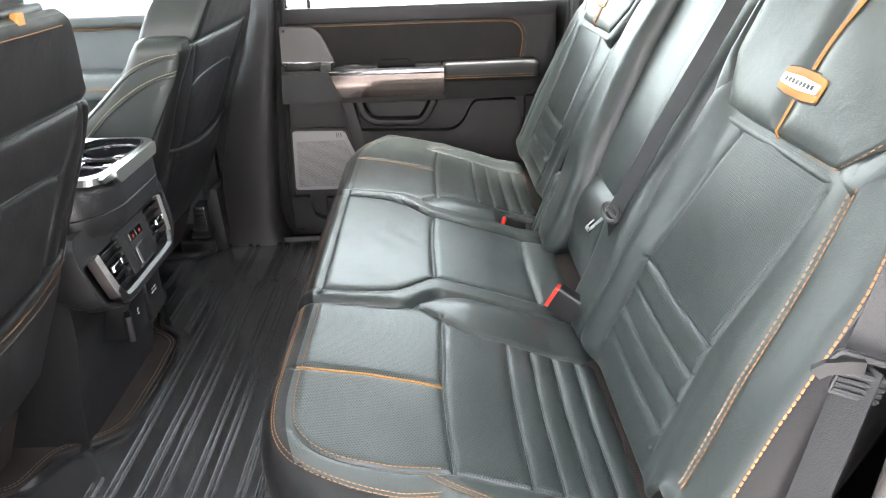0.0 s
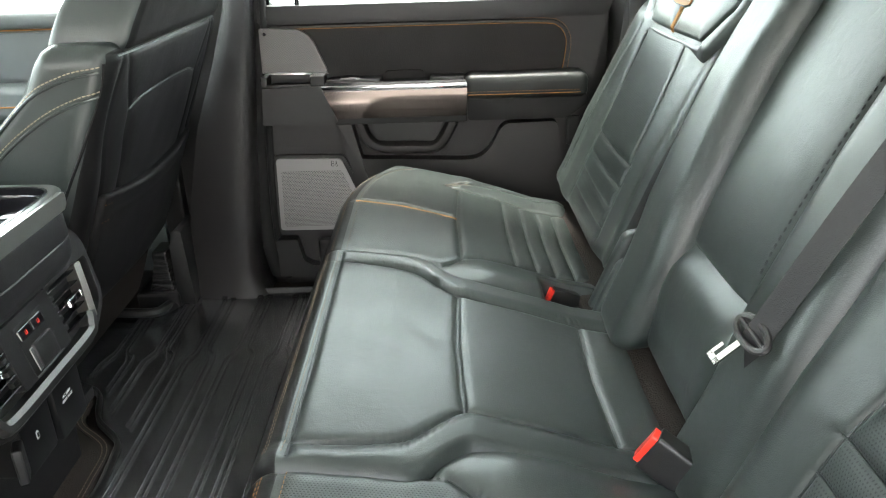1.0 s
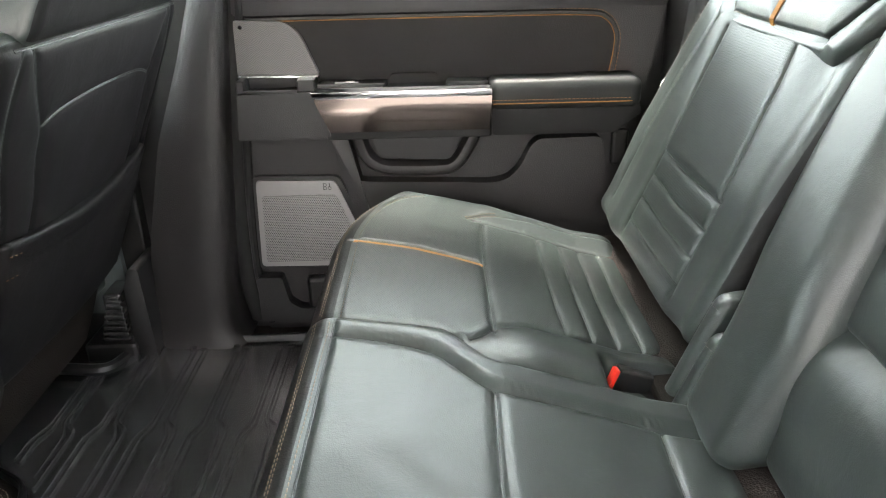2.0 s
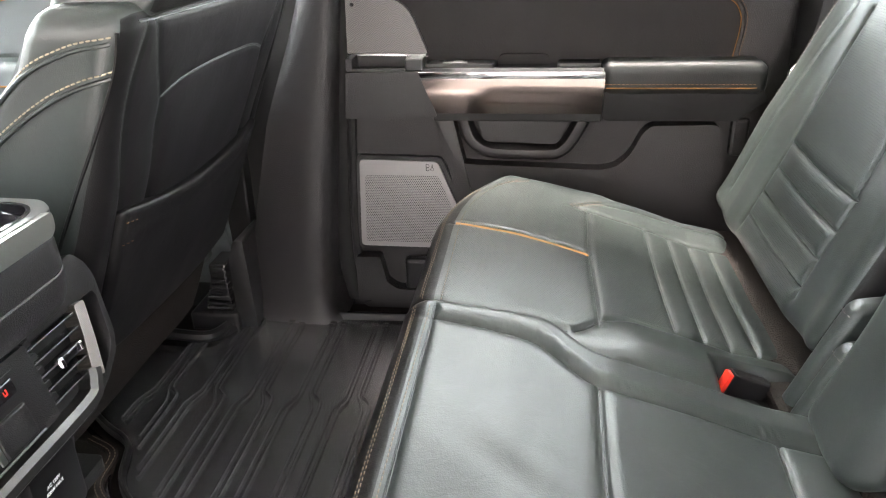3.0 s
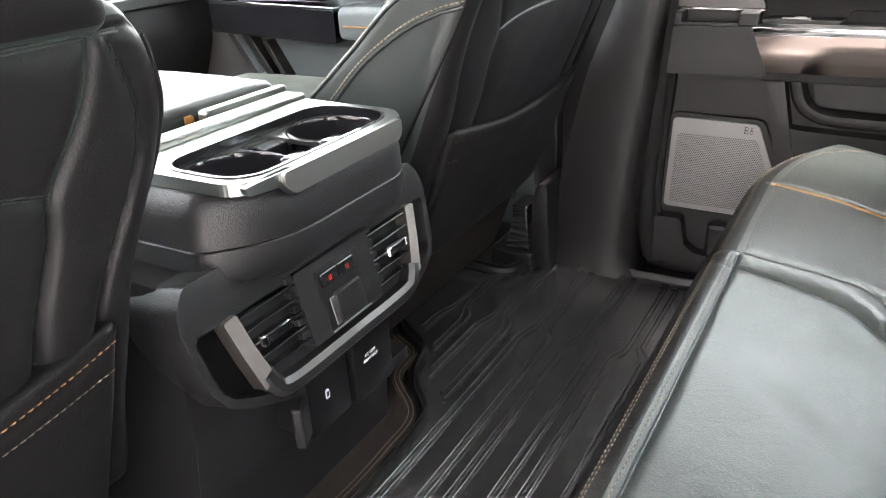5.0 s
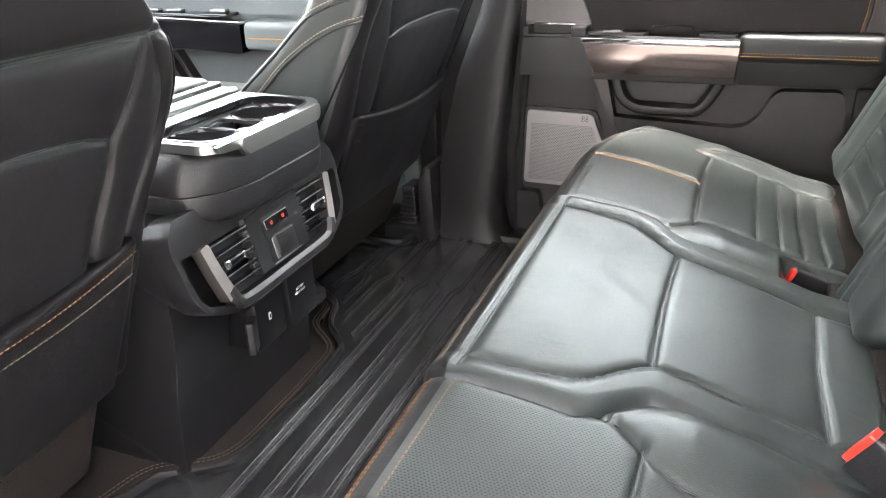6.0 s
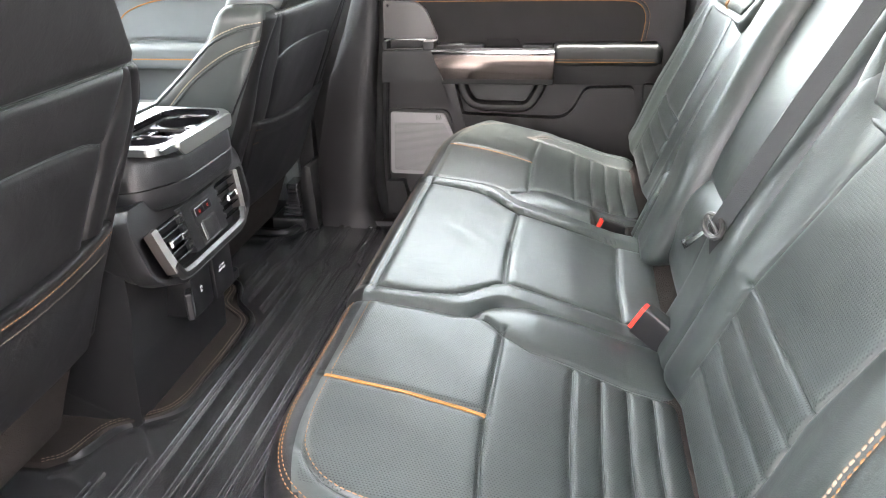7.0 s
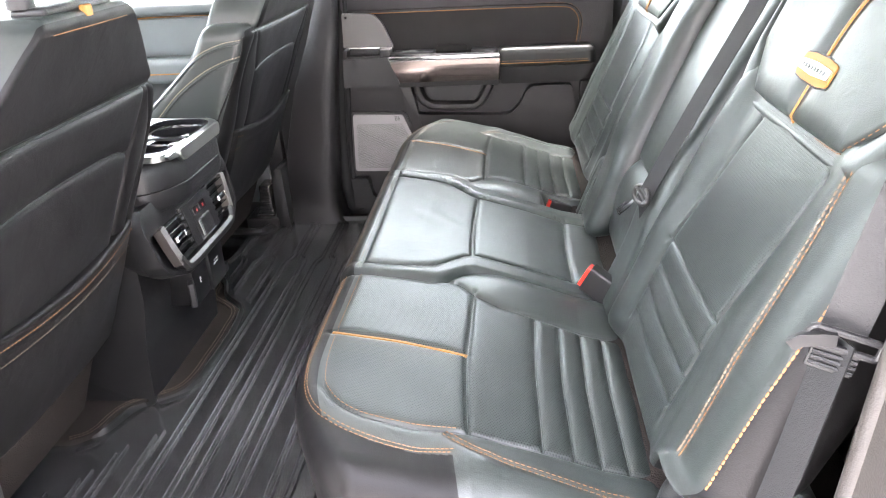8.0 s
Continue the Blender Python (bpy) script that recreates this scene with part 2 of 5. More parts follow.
def sweep(points, section, up=(0, 0, 1), closed=False, caps=True):
    """A section (across, up) carried along a line of points."""
    bm = bmesh.new()
    p = [Vector(q) for q in points]
    rings = []
    ups = up if isinstance(up, list) else [Vector(up)] * len(p)
    for i, q in enumerate(p):
        a, b = p[i - 1] if i or closed else q, p[(i + 1) % len(p)] if i + 1 < len(p) or closed else q
        t = (b - a).normalized()
        side = t.cross(ups[i]).normalized()
        top = side.cross(t)
        rings.append([bm.verts.new(q + side * s[0] + top * s[1]) for s in section])
    k = len(section)
    for i in range(len(rings) - (0 if closed else 1)):
        r, s = rings[i], rings[(i + 1) % len(rings)]
        for j in range(k):
            bm.faces.new((r[j], r[(j + 1) % k], s[(j + 1) % k], s[j]))
    if caps and not closed:
        bm.faces.new(rings[0][::-1])
        bm.faces.new(rings[-1])
    return bm


def ring(r, n=8, ry=None):
    return [(r * math.cos(2 * math.pi * i / n), (ry or r) * math.sin(2 * math.pi * i / n)) for i in range(n)]


def flat(w, h):
    return [(-w / 2, -h / 2), (w / 2, -h / 2), (w / 2, h / 2), (-w / 2, h / 2)]


def join(*bms):
    out = bms[0]
    for b in bms[1:]:
        me = bpy.data.meshes.new("part")
        b.to_mesh(me)
        b.free()
        out.from_mesh(me)
        bpy.data.meshes.remove(me)
    return out


def line_gap(a, b, line):
    """Distance of the points (a, b) to a polyline."""
    best = np.full(np.shape(a), 9.0)
    for (x0, y0), (x1, y1) in zip(line[:-1], line[1:]):
        dx, dy = x1 - x0, y1 - y0
        t = np.clip(((a - x0) * dx + (b - y0) * dy) / (dx * dx + dy * dy + 1e-12), 0, 1)
        best = np.minimum(best, np.hypot(a - x0 - t * dx, b - y0 - t * dy))
    return best


class Pad:
    """An upholstered block: a rounded box in its own axes a, b (over the face) and c (out of it), with sewn seams
    pulled into its face, soft swells between them, and a bend into the place's axes."""

    def __init__(self, lo, hi, r, seams, place, swell=0.0, puff=0.004, reach=0.022, step=0.005, flip=False, form=None, crease=0.0003, seed=0):
        self.lo, self.hi, self.r, self.seams, self.place = np.array(lo, float), np.array(hi, float), r, seams, place
        self.swell, self.puff, self.reach, self.step, self.flip, self.form, self.crease, self.seed = swell, puff, reach, step, flip, form, crease, seed

    def relief(self, a, b):
        gap = np.full(np.shape(a), 9.0)
        out = np.zeros(np.shape(a))
        for line, width, depth in self.seams:
            d = line_gap(a, b, line)
            gap = np.minimum(gap, d)
            out = np.minimum(out, -1.1 * depth * np.exp(-((d / (0.8 * width)) ** 2)))
        if self.seams:
            out = out + self.puff * (1 - np.exp(-((gap / self.reach) ** 2)))
        u = (a - self.lo[0]) / (self.hi[0] - self.lo[0]) * 2 - 1
        v = (b - self.lo[1]) / (self.hi[1] - self.lo[1]) * 2 - 1
        out = out + self.swell * (1 - u**2) * (1 - v**2)
        k = self.seed
        out = out + self.crease * (np.sin(31 * a + 17 * b + k) + np.sin(-23 * a + 41 * b + 2 * k) + 0.6 * np.sin(67 * a + 9 * b) * np.sin(13 * a - 59 * b + k))
        if self.form is not None:
            out = out + self.form(a, b)
        return out

    def bend(self, p):
        r = min(self.r, (self.hi - self.lo).min() / 2 - 1e-4)
        core = np.clip(p, self.lo + r, self.hi - r)
        off = p - core
        dist = np.linalg.norm(off, axis=1, keepdims=True)
        q = core + off * np.where(dist > 1e-9, r / np.maximum(dist, 1e-9), 0)
        n = off / np.maximum(dist, 1e-9)
        inside = (dist[:, 0] < 1e-9)
        n[inside] = (0, 0, 1)
        w = np.clip(n[:, 2], 0, 1)
        q[:, 2] += self.relief(q[:, 0], q[:, 1]) * w
        return self.place(q)

    def on(self, line, lift=0.0, step=None):
        """Places on the face along a line of (a, b)."""
        p = np.array(line, float)[:, :2]
        if step:
            p = even(p, step)
        return self.bend(np.c_[p, np.full(len(p), self.hi[2])] + 0) if not lift else self._lifted(p, lift)

    def _lifted(self, p, lift):
        e = 0.002
        top = np.full(len(p), self.hi[2])
        q = self.bend(np.c_[p, top])
        qa, qb = self.bend(np.c_[p[:, 0] + e, p[:, 1], top]), self.bend(np.c_[p[:, 0], p[:, 1] + e, top])
        n = np.cross(qa - q, qb - q)
        n /= np.linalg.norm(n, axis=1, keepdims=True) + 1e-12
        return q + n * lift * (-1 if self.flip else 1)

    def normals(self, p):
        return self._lifted(np.array(p, float)[:, :2], 1.0) - self._lifted(np.array(p, float)[:, :2], 0.0)

    def mesh(self, name, mats, parent, zone=None, label="", depth_steps=7, sides=0):
        def cuts(lo, hi, n):
            r = min(self.r, (hi - lo) / 2)
            edge = np.linspace(0, r, 7)[:-1]
            return np.r_[lo + edge, np.linspace(lo + r, hi - r, max(2, n)), (hi - edge)[::-1]]

        A = cuts(self.lo[0], self.hi[0], int((self.hi[0] - self.lo[0] - 2 * self.r) / self.step))
        B = cuts(self.lo[1], self.hi[1], int((self.hi[1] - self.lo[1] - 2 * self.r) / self.step))
        C = cuts(self.lo[2], self.hi[2], depth_steps)
        na, nb, nc = len(A), len(B), len(C)
        verts, index = [], {}

        def vert(i, j, k):
            key = (i, j, k)
            if key not in index:
                index[key] = len(verts)
                verts.append((A[i], B[j], C[k]))
            return index[key]

        faces = []
        for i in range(na - 1):
            for j in range(nb - 1):
                faces.append((vert(i, j, nc - 1), vert(i + 1, j, nc - 1), vert(i + 1, j + 1, nc - 1), vert(i, j + 1, nc - 1)))
        tops = len(faces)
        for k in range(nc - 1):
            for i in range(na - 1):
                faces.append((vert(i, 0, k), vert(i + 1, 0, k), vert(i + 1, 0, k + 1), vert(i, 0, k + 1)))
                faces.append((vert(i + 1, nb - 1, k), vert(i, nb - 1, k), vert(i, nb - 1, k + 1), vert(i + 1, nb - 1, k + 1)))
            for j in range(nb - 1):
                faces.append((vert(0, j + 1, k), vert(0, j, k), vert(0, j, k + 1), vert(0, j + 1, k + 1)))
                faces.append((vert(na - 1, j, k), vert(na - 1, j + 1, k), vert(na - 1, j + 1, k + 1), vert(na - 1, j, k + 1)))
        loop = [vert(i, 0, 0) for i in range(na)] + [vert(na - 1, j, 0) for j in range(1, nb)] + [vert(i, nb - 1, 0) for i in range(na - 2, -1, -1)] + [vert(0, j, 0) for j in range(nb - 2, 0, -1)]
        faces.append(tuple(loop[::-1]))
        flatp = np.array(verts)
        where = self.bend(flatp)
        if self.flip:
            faces = [f[::-1] for f in faces]
        me = bpy.data.meshes.new(name)
        me.from_pydata(where.tolist(), [], faces)
        if zone is not None:
            mid = np.array([flatp[list(f)].mean(0) for f in faces[:tops]])
            idx = np.zeros(len(faces), int)
            idx[:tops] = zone(mid[:, 0], mid[:, 1])
            idx[tops:] = sides
            me.polygons.foreach_set("material_index", idx.tolist())
        elif sides:
            me.polygons.foreach_set("material_index", [0] * tops + [sides] * (len(faces) - tops))
        return finish(name, me, mats, parent, label)

    def ribbon(self, name, line, width, mat, parent, lift=0.0012, thick=0.0015, label=""):
        p = even(np.array(line, float)[:, :2], 0.005)
        q, n = self._lifted(p, lift), self.normals(p)
        return part(name, sweep(q, flat(width, thick), [Vector(v) for v in n]), mat, parent, label, True)

    def lips(self, parent, mat, r=0.0009, gap=0.0009, skip=()):
        """The two turned edges of leather that meet in each sewn seam."""
        for i, (line, width, depth) in enumerate(self.seams):
            if i in skip:
                continue
            for d in (-gap, gap):
                p = even(shifted(even(np.array(line, float)[:, :2], 0.004), d), 0.006)
                keep = [k for k in range(len(p)) if self.lo[0] + self.r < p[k][0] < self.hi[0] - 0.3 * self.r and self.lo[1] + 0.3 * self.r < p[k][1] < self.hi[1] - 0.3 * self.r]
                p = p[keep]
                if len(p) < 3:
                    continue
                q, n = self._lifted(p, r * 0.05), self.normals(p)
                part("seam", sweep(q, ring(r, 6), [Vector(v) for v in n]), mat, parent, smooth=True)

    def stitches(self, name, line, mat, parent, pitch=0.0065, length=0.0046, width=0.0011, lift=0.0008, label=""):
        p = even(np.array(line, float)[:, :2], pitch)
        q, n = self._lifted(p, lift), self.normals(p)
        return thread(name, q, n, mat, parent, length, width, label)


def thread(name, q, n, mat, parent, length=0.0046, width=0.0011, label=""):
    """Single sewn stitches at the points q with normals n."""
    verts, faces = [], []
    q, n = np.array(q), np.array(n)
    for i in range(len(q)):
        t = q[min(i + 1, len(q) - 1)] - q[max(i - 1, 0)]
        t /= np.linalg.norm(t) + 1e-9
        s = np.cross(t, n[i])
        s /= np.linalg.norm(s) + 1e-9
        base = len(verts)
        for e, w in ((-0.5, 0.35), (-0.25, 0.5), (0.25, 0.5), (0.5, 0.35)):
            c = q[i] + t * e * length
            h = 0.0 if abs(e) > 0.4 else 0.0007
            verts += [c - s * w * width, c + n[i] * (h + 0.0003), c + s * w * width]
        for k in range(3):
            a = base + 3 * k
            faces += [(a, a + 1, a + 4, a + 3), (a + 1, a + 2, a + 5, a + 4)]
    me = bpy.data.meshes.new(name)
    me.from_pydata([tuple(v) for v in verts], [], faces)
    return finish(name, me, mat, parent, label, kind="stuff")


def straight_stitch(name, points, normal, mat, parent, pitch=0.0065, **kw):
    q = even(points, pitch)
    return thread(name, q, np.tile(np.array(normal, float), (len(q), 1)), mat, parent, **kw)


def shifted(line, d):
    """A line moved sideways by d."""
    p = np.array(line, float)
    t = np.gradient(p, axis=0)
    t /= np.linalg.norm(t, axis=1, keepdims=True) + 1e-12
    return p + np.c_[-t[:, 1], t[:, 0]] * d


def lerp(x, xs, ys):
    return np.interp(x, xs, ys)


def ease(x, lo, hi):
    t = np.clip((x - lo) / (hi - lo), 0, 1)
    return t * t * (3 - 2 * t)


# ---- the cab's shell and the outdoors ----
ground = part("ground", box((-300, -300, -0.75), (300, 300, -0.65)), GROUND)
tagged(ground, "pale grey concrete ground outside the vehicle", "ground", kind="structure")
floor = part("floor", box((-2.0, -0.82, -0.06), (0.75, 0.868, -0.012), 0.004), CARPET)
tagged(floor, "dark brown-grey carpeted cab floor", "floor", kind="structure")
roof = part("ceiling", box((-1.5, -0.78, 1.14), (0.75, 0.78, 1.2)), HEADLINER)
tagged(roof, "light grey fabric headliner under the roof", "ceiling", kind="structure")
back_wall = part("wall_rear", join(box((0.60, -0.82, -0.06), (0.66, 0.82, 0.70)), box((0.60, -0.82, 0.70), (0.66, -0.68, 1.14)),
                                   box((0.60, 0.68, 0.70), (0.66, 0.82, 1.14)), box((0.60, -0.68, 1.11), (0.66, 0.68, 1.14))), PLASTIC)
tagged(back_wall, "dark plastic rear cab wall below the back window", "wall", kind="structure")
rear_glass = part("window_rear", box((0.625, -0.68, 0.70), (0.631, 0.68, 1.11)), PRIVACY)
rear_glass.visible_shadow = False
tagged(rear_glass, "tinted rear window of the cab", "window", kind="structure")
fire_wall = part("wall_front", box((-2.06, -0.82, -0.06), (-2.0, 0.82, 0.62)), PLASTIC)
tagged(fire_wall, "dark front bulkhead of the cab", "wall", kind="structure")
shield = part("window_front", turned(box((-0.003, -0.78, 0.0), (0.003, 0.78, 0.86)), pose(-2.02, 0, 0.62, 0, 52, 0)), GLASS)
shield.visible_shadow = False
tagged(shield, "raked windscreen", "window", kind="structure")

# added wall, never in view: it holds back daylight from the open side
fill_blocker = part("wall_fill_blocker", box((-9.0, -4.2, -0.65), (9.0, -3.9, 2.5)), BLOCKERGREY)
tagged(fill_blocker, "unseen plain grey-beige wall added to dim the light on the open side", "wall", kind="structure")
# near side: front door shut, rear door open, so the opening is clear between the pillars
near_front = part("wall_near", join(box((-2.0, -0.86, -0.06), (-0.66, -0.80, 0.63), 0.004), box((-2.0, -0.84, 1.08), (0.75, -0.80, 1.2)),
                                   box((-0.62, -0.86, -0.06), (0.42, -0.80, -0.02))), PLASTIC)
tagged(near_front, "dark front door trim and sill on the open side", "wall", kind="structure")


def pillar(name, label, side):
    """The trim round the post between the doors: wide at the foot, narrower above."""
    lines = []
    for z, x0, x1, depth in ((0.0, -0.625, -0.415, 0.112), (0.02, -0.608, -0.428, 0.108), (0.05, -0.602, -0.436, 0.10), (0.10, -0.597, -0.434, 0.098), (0.22, -0.578, -0.424, 0.09), (0.38, -0.54, -0.408, 0.082), (0.52, -0.485, -0.394, 0.076), (0.64, -0.445, -0.384, 0.072), (1.2, -0.42, -0.35, 0.066)):
        y = 0.835 - depth
        w = x1 - x0
        row = []
        for u, dy in ((0.0, 0.10), (0.0, 0.05), (0.05, 0.022), (0.2, 0.010), (0.45, 0.004), (0.68, 0.0), (0.84, 0.0), (0.93, 0.006), (0.98, 0.02), (1.0, 0.05), (1.0, 0.10)):
            row.append((x0 + u * w, side * (y + dy), z))
        lines.append(row)
    zs = [r[0][2] for r in lines]
    bm = bmesh.new()
    rows = []
    for z in np.linspace(0, 1.2, 60):
        rows.append([bm.verts.new([float(np.interp(z, zs, [r[j][c] for r in lines])) for c in range(2)] + [z]) for j in range(len(lines[0]))])
    for a, b in zip(rows[:-1], rows[1:]):
        for j in range(len(a) - 1):
            bm.faces.new((a[j], a[j + 1], b[j + 1], b[j]))
        bm.faces.new((a[-1], a[0], b[0], b[-1]))
    bm.faces.new(rows[0])
    bm.faces.new(rows[-1][::-1])
    return tagged(part(name, bm, PLASTIC_SOFT, smooth=True), label, "pillar trim", kind="structure")


pillar("pillar_far", "dark grey moulded door post trim beside the floor mat", 1)
pillar("pillar_near", "dark grey moulded door post trim beside the open doorway", -1)


# ---- far rear door ----
door = thing("door_rear", "closed rear door with black trim, orange stitching and a silver speaker", "car door", kind="structure")
part("door_panel", prism(rounded([(-0.388, 0.0), (-0.395, 0.30), (-0.372, 0.62), (0.345, 0.62), (0.305, 0.40), (0.285, 0.16), (0.25, 0.0)], 0.01), "y", 0.800, 0.855, 0.003), PLASTIC_SOFT, door)
sill = part("window_sill", prism(rounded([(-0.38, 0.592), (-0.378, 0.628), (0.350, 0.628), (0.335, 0.592)], 0.008), "y", 0.788, 0.86, 0.006, 3), PLASTIC_SOFT, door, smooth=True)
# upper insert with its stitched border
insert_line = [(-0.372, 0.586), (0.05, 0.586), (0.205, 0.584), (0.240, 0.576), (0.256, 0.556), (0.259, 0.53), (0.252, 0.478)]
insert_s = [tuple(p) for p in smooth_line(insert_line, 6)]
part("insert", prism([(-0.374, 0.470), *insert_s[::1], (0.25, 0.470)], "y", 0.794, 0.80, 0.0), SUEDE, door, "dark suede insert")
part("border", join(*[sweep([(p[0], 0.796, p[1]) for p in insert_s], ring(0.0042, 6), (0, 1, 0))]), PLASTIC_SOFT, door, smooth=True)
part("piping", sweep([(p[0], 0.7925, p[1]) for p in shifted(insert_s, -0.004)], ring(0.0009, 6), (0, 1, 0)), ORANGE, door, "orange piping", True)
straight_stitch("stitching", [(p[0], 0.7935, p[1]) for p in shifted(insert_s, 0.006)], (0, -1, 0), THREAD, door)
# tweeter panel with wood grain, front top
part("bright_edge", prism([(-0.379, 0.4935), (-0.379, 0.4962), (-0.242, 0.4945), (-0.241, 0.4918)], "y", 0.776, 0.80), CHROME, door, "thin bright edge")
part("veneer_panel", prism(rounded([(-0.380, 0.497), (-0.377, 0.586), (-0.292, 0.582), (-0.270, 0.562), (-0.243, 0.495)], [0.002, 0.004, 0.02, 0.02, 0.004]), "y", 0.780, 0.80, 0.002), WOOD, door, "grey open-grain veneer panel")
# switch bin block in front of the grab panel
part("bin_block", prism(rounded([(-0.384, 0.392), (-0.378, 0.470), (-0.252, 0.472), (-0.226, 0.396)], 0.004), "y", 0.748, 0.80, 0.003), PLASTIC, door)
part("bin_top", join(
    box((-0.378, 0.752, 0.471), (-0.366, 0.798, 0.492), 0.002), box((-0.278, 0.752, 0.471), (-0.248, 0.798, 0.492), 0.003),
    box((-0.366, 0.789, 0.471), (-0.278, 0.798, 0.492), 0.002), box((-0.366, 0.751, 0.471), (-0.278, 0.757, 0.476), 0.001)), PLASTIC, door)
# window switch plate and armrest tray
part("switch_plate", prism(rounded([(-0.25, 0.751), (0.06, 0.751), (0.06, 0.80), (-0.235, 0.80)], 0.004), "z", 0.468, 0.4775, 0.002), GLOSS, door, "gloss black switch plate")
part("switch_pod", prism(rounded([(-0.246, 0.756), (-0.132, 0.756), (-0.128, 0.797), (-0.236, 0.797)], 0.006), "z", 0.4775, 0.4825, 0.002), PLASTIC, door)
part("switch_pod", prism(rounded([(-0.030, 0.756), (0.040, 0.756), (0.040, 0.797), (-0.026, 0.797)], 0.006), "z", 0.4775, 0.4825, 0.002), PLASTIC, door)
part("window_switch", join(box((-0.216, 0.764, 0.4825), (-0.176, 0.7665, 0.4845)), box((-0.216, 0.7665, 0.4825), (-0.2135, 0.782, 0.4845)), box((-0.1785, 0.7665, 0.4825), (-0.176, 0.782, 0.4845)), box((-0.198, 0.762, 0.4825), (-0.182, 0.772, 0.4865), 0.001)), SATIN, door, "silver window switch")
part("tray_wall", prism(rounded([(-0.128, 0.470), (-0.124, 0.493), (-0.044, 0.493), (-0.038, 0.470)], 0.008), "y", 0.784, 0.797, 0.003), SUEDE, door)
def curved_front(rows, back):
    """A trim bar with a rounded face: rows of (x from, x to, z, y of the face), closed behind."""
    bm = bmesh.new()
    loops = [[bm.verts.new(v) for v in ((x0, back, z), (x0, y, z), (x0 + 0.25 * (x1 - x0), y, z), (x0 + 0.75 * (x1 - x0), y, z), (x1, y, z), (x1, back, z))] for x0, x1, z, y in rows]
    for a, b in zip(loops[:-1], loops[1:]):
        for j in range(6):
            bm.faces.new((a[j], a[(j + 1) % 6], b[(j + 1) % 6], b[j]))
    bm.faces.new(loops[0][::-1])
    bm.faces.new(loops[-1])
    return bm


# smoked metal grab panel with its bright strip
part("grab_panel", curved_front([(-0.250, 0.046, 0.463, 0.738), (-0.247, 0.0455, 0.455, 0.7365), (-0.243, 0.045, 0.445, 0.7363), (-0.239, 0.0445, 0.435, 0.7366), (-0.234, 0.044, 0.424, 0.7372), (-0.229, 0.0435, 0.413, 0.7382), (-0.225, 0.043, 0.405, 0.7394)], 0.756), BRUSHED, door, "mirror-like smoked metal panel", True)
part("bright_strip", prism(rounded([(-0.254, 0.4735), (0.046, 0.4735), (0.046, 0.4625), (-0.250, 0.4625)], 0.002), "y", 0.735, 0.756, 0.003, 3), CHROME, door, "bright chrome strip", True)
part("grab_back", prism([(-0.248, 0.470), (0.047, 0.470), (0.045, 0.389), (-0.232, 0.389)], "y", 0.7505, 0.80, 0.002), RECESS, door)
# padded armrest
arm = Pad((0.040, 0.742, 0.43), (0.298, 0.82, 0.486), 0.018, [], lambda p: p, puff=0, crease=0.0003)
arm.mesh("armrest", ARMREST, door, label="padded black leather armrest")
part("armrest_base", prism(rounded([(0.046, 0.392), (0.046, 0.444), (0.293, 0.444), (0.300, 0.425), (0.255, 0.392)], 0.008), "y", 0.7465, 0.80, 0.006, 3), BACKLEATHER, door, smooth=True)
part("piping", sweep([(x, 0.7405, 0.4465) for x in np.linspace(0.048, 0.27, 20)] + [(0.285, 0.744, 0.4468), (0.2965, 0.755, 0.447), (0.299, 0.775, 0.447)], ring(0.0010, 6)), ORANGE, door, "orange piping", True)
straight_stitch("stitching", [(0.048, 0.7395, 0.4525), (0.275, 0.7395, 0.4525)], (0, -1, 0.1), THREAD, door)
part("door_catch", box((0.262, 0.79, 0.32), (0.292, 0.81, 0.385), 0.006), PLASTIC, door)
# lower trim: pull cup, map pocket, speaker
cup_line = smooth_line([(-0.185, 0.388), (-0.172, 0.352), (-0.150, 0.334), (-0.120, 0.328), (-0.040, 0.327), (-0.018, 0.333), (-0.002, 0.350), (0.017, 0.386)], 8)
part("pull_cup", sweep([(p[0], 0.779, p[1]) for p in cup_line], [(-0.013, -0.010), (-0.012, 0.002), (-0.007, 0.011), (0.0, 0.0135), (0.007, 0.011), (0.012, 0.002), (0.013, -0.010)], (0, -1, 0)), PLASTIC_SOFT, door, smooth=True)
pull_in = [(-0.163, 0.394), (-0.152, 0.352), (-0.145, 0.346), (-0.030, 0.342), (-0.022, 0.347), (0.000, 0.392)]
part("pull_back", prism(rounded(pull_in, 0.006), "y", 0.782, 0.80, 0.002), PLASTIC, door)
part("pull_gap", sweep([(p[0], 0.7835, p[1]) for p in rounded(pull_in, 0.006)], ring(0.0014, 6), (0, 1, 0), True), DARK, door)
pocket = [(-0.205, 0.318), (-0.18, 0.308), (0.050, 0.300), (0.076, 0.306), (0.098, 0.327), (0.116, 0.366), (0.130, 0.378), (0.240, 0.380), (0.252, 0.30), (0.262, 0.02), (-0.20, 0.02), (-0.17, 0.16), (-0.19, 0.24)]
part("map_pocket", prism(rounded(pocket, 0.014), "y", 0.768, 0.80, 0.006, 3), PLASTIC_SOFT, door, smooth=True)
part("trim_edge", prism(rounded([(-0.231, 0.3885), (-0.201, 0.3885), (-0.172, 0.26), (-0.165, 0.12), (-0.188, 0.12), (-0.196, 0.24)], 0.004), "y", 0.764, 0.80, 0.006, 3), PLASTIC_SOFT, door, smooth=True)
part("grille_surround", prism(rounded([(-0.388, 0.134), (-0.380, 0.316), (-0.225, 0.313), (-0.185, 0.21), (-0.185, 0.132)], 0.010), "y", 0.789, 0.80, 0.002), PLASTIC, door)
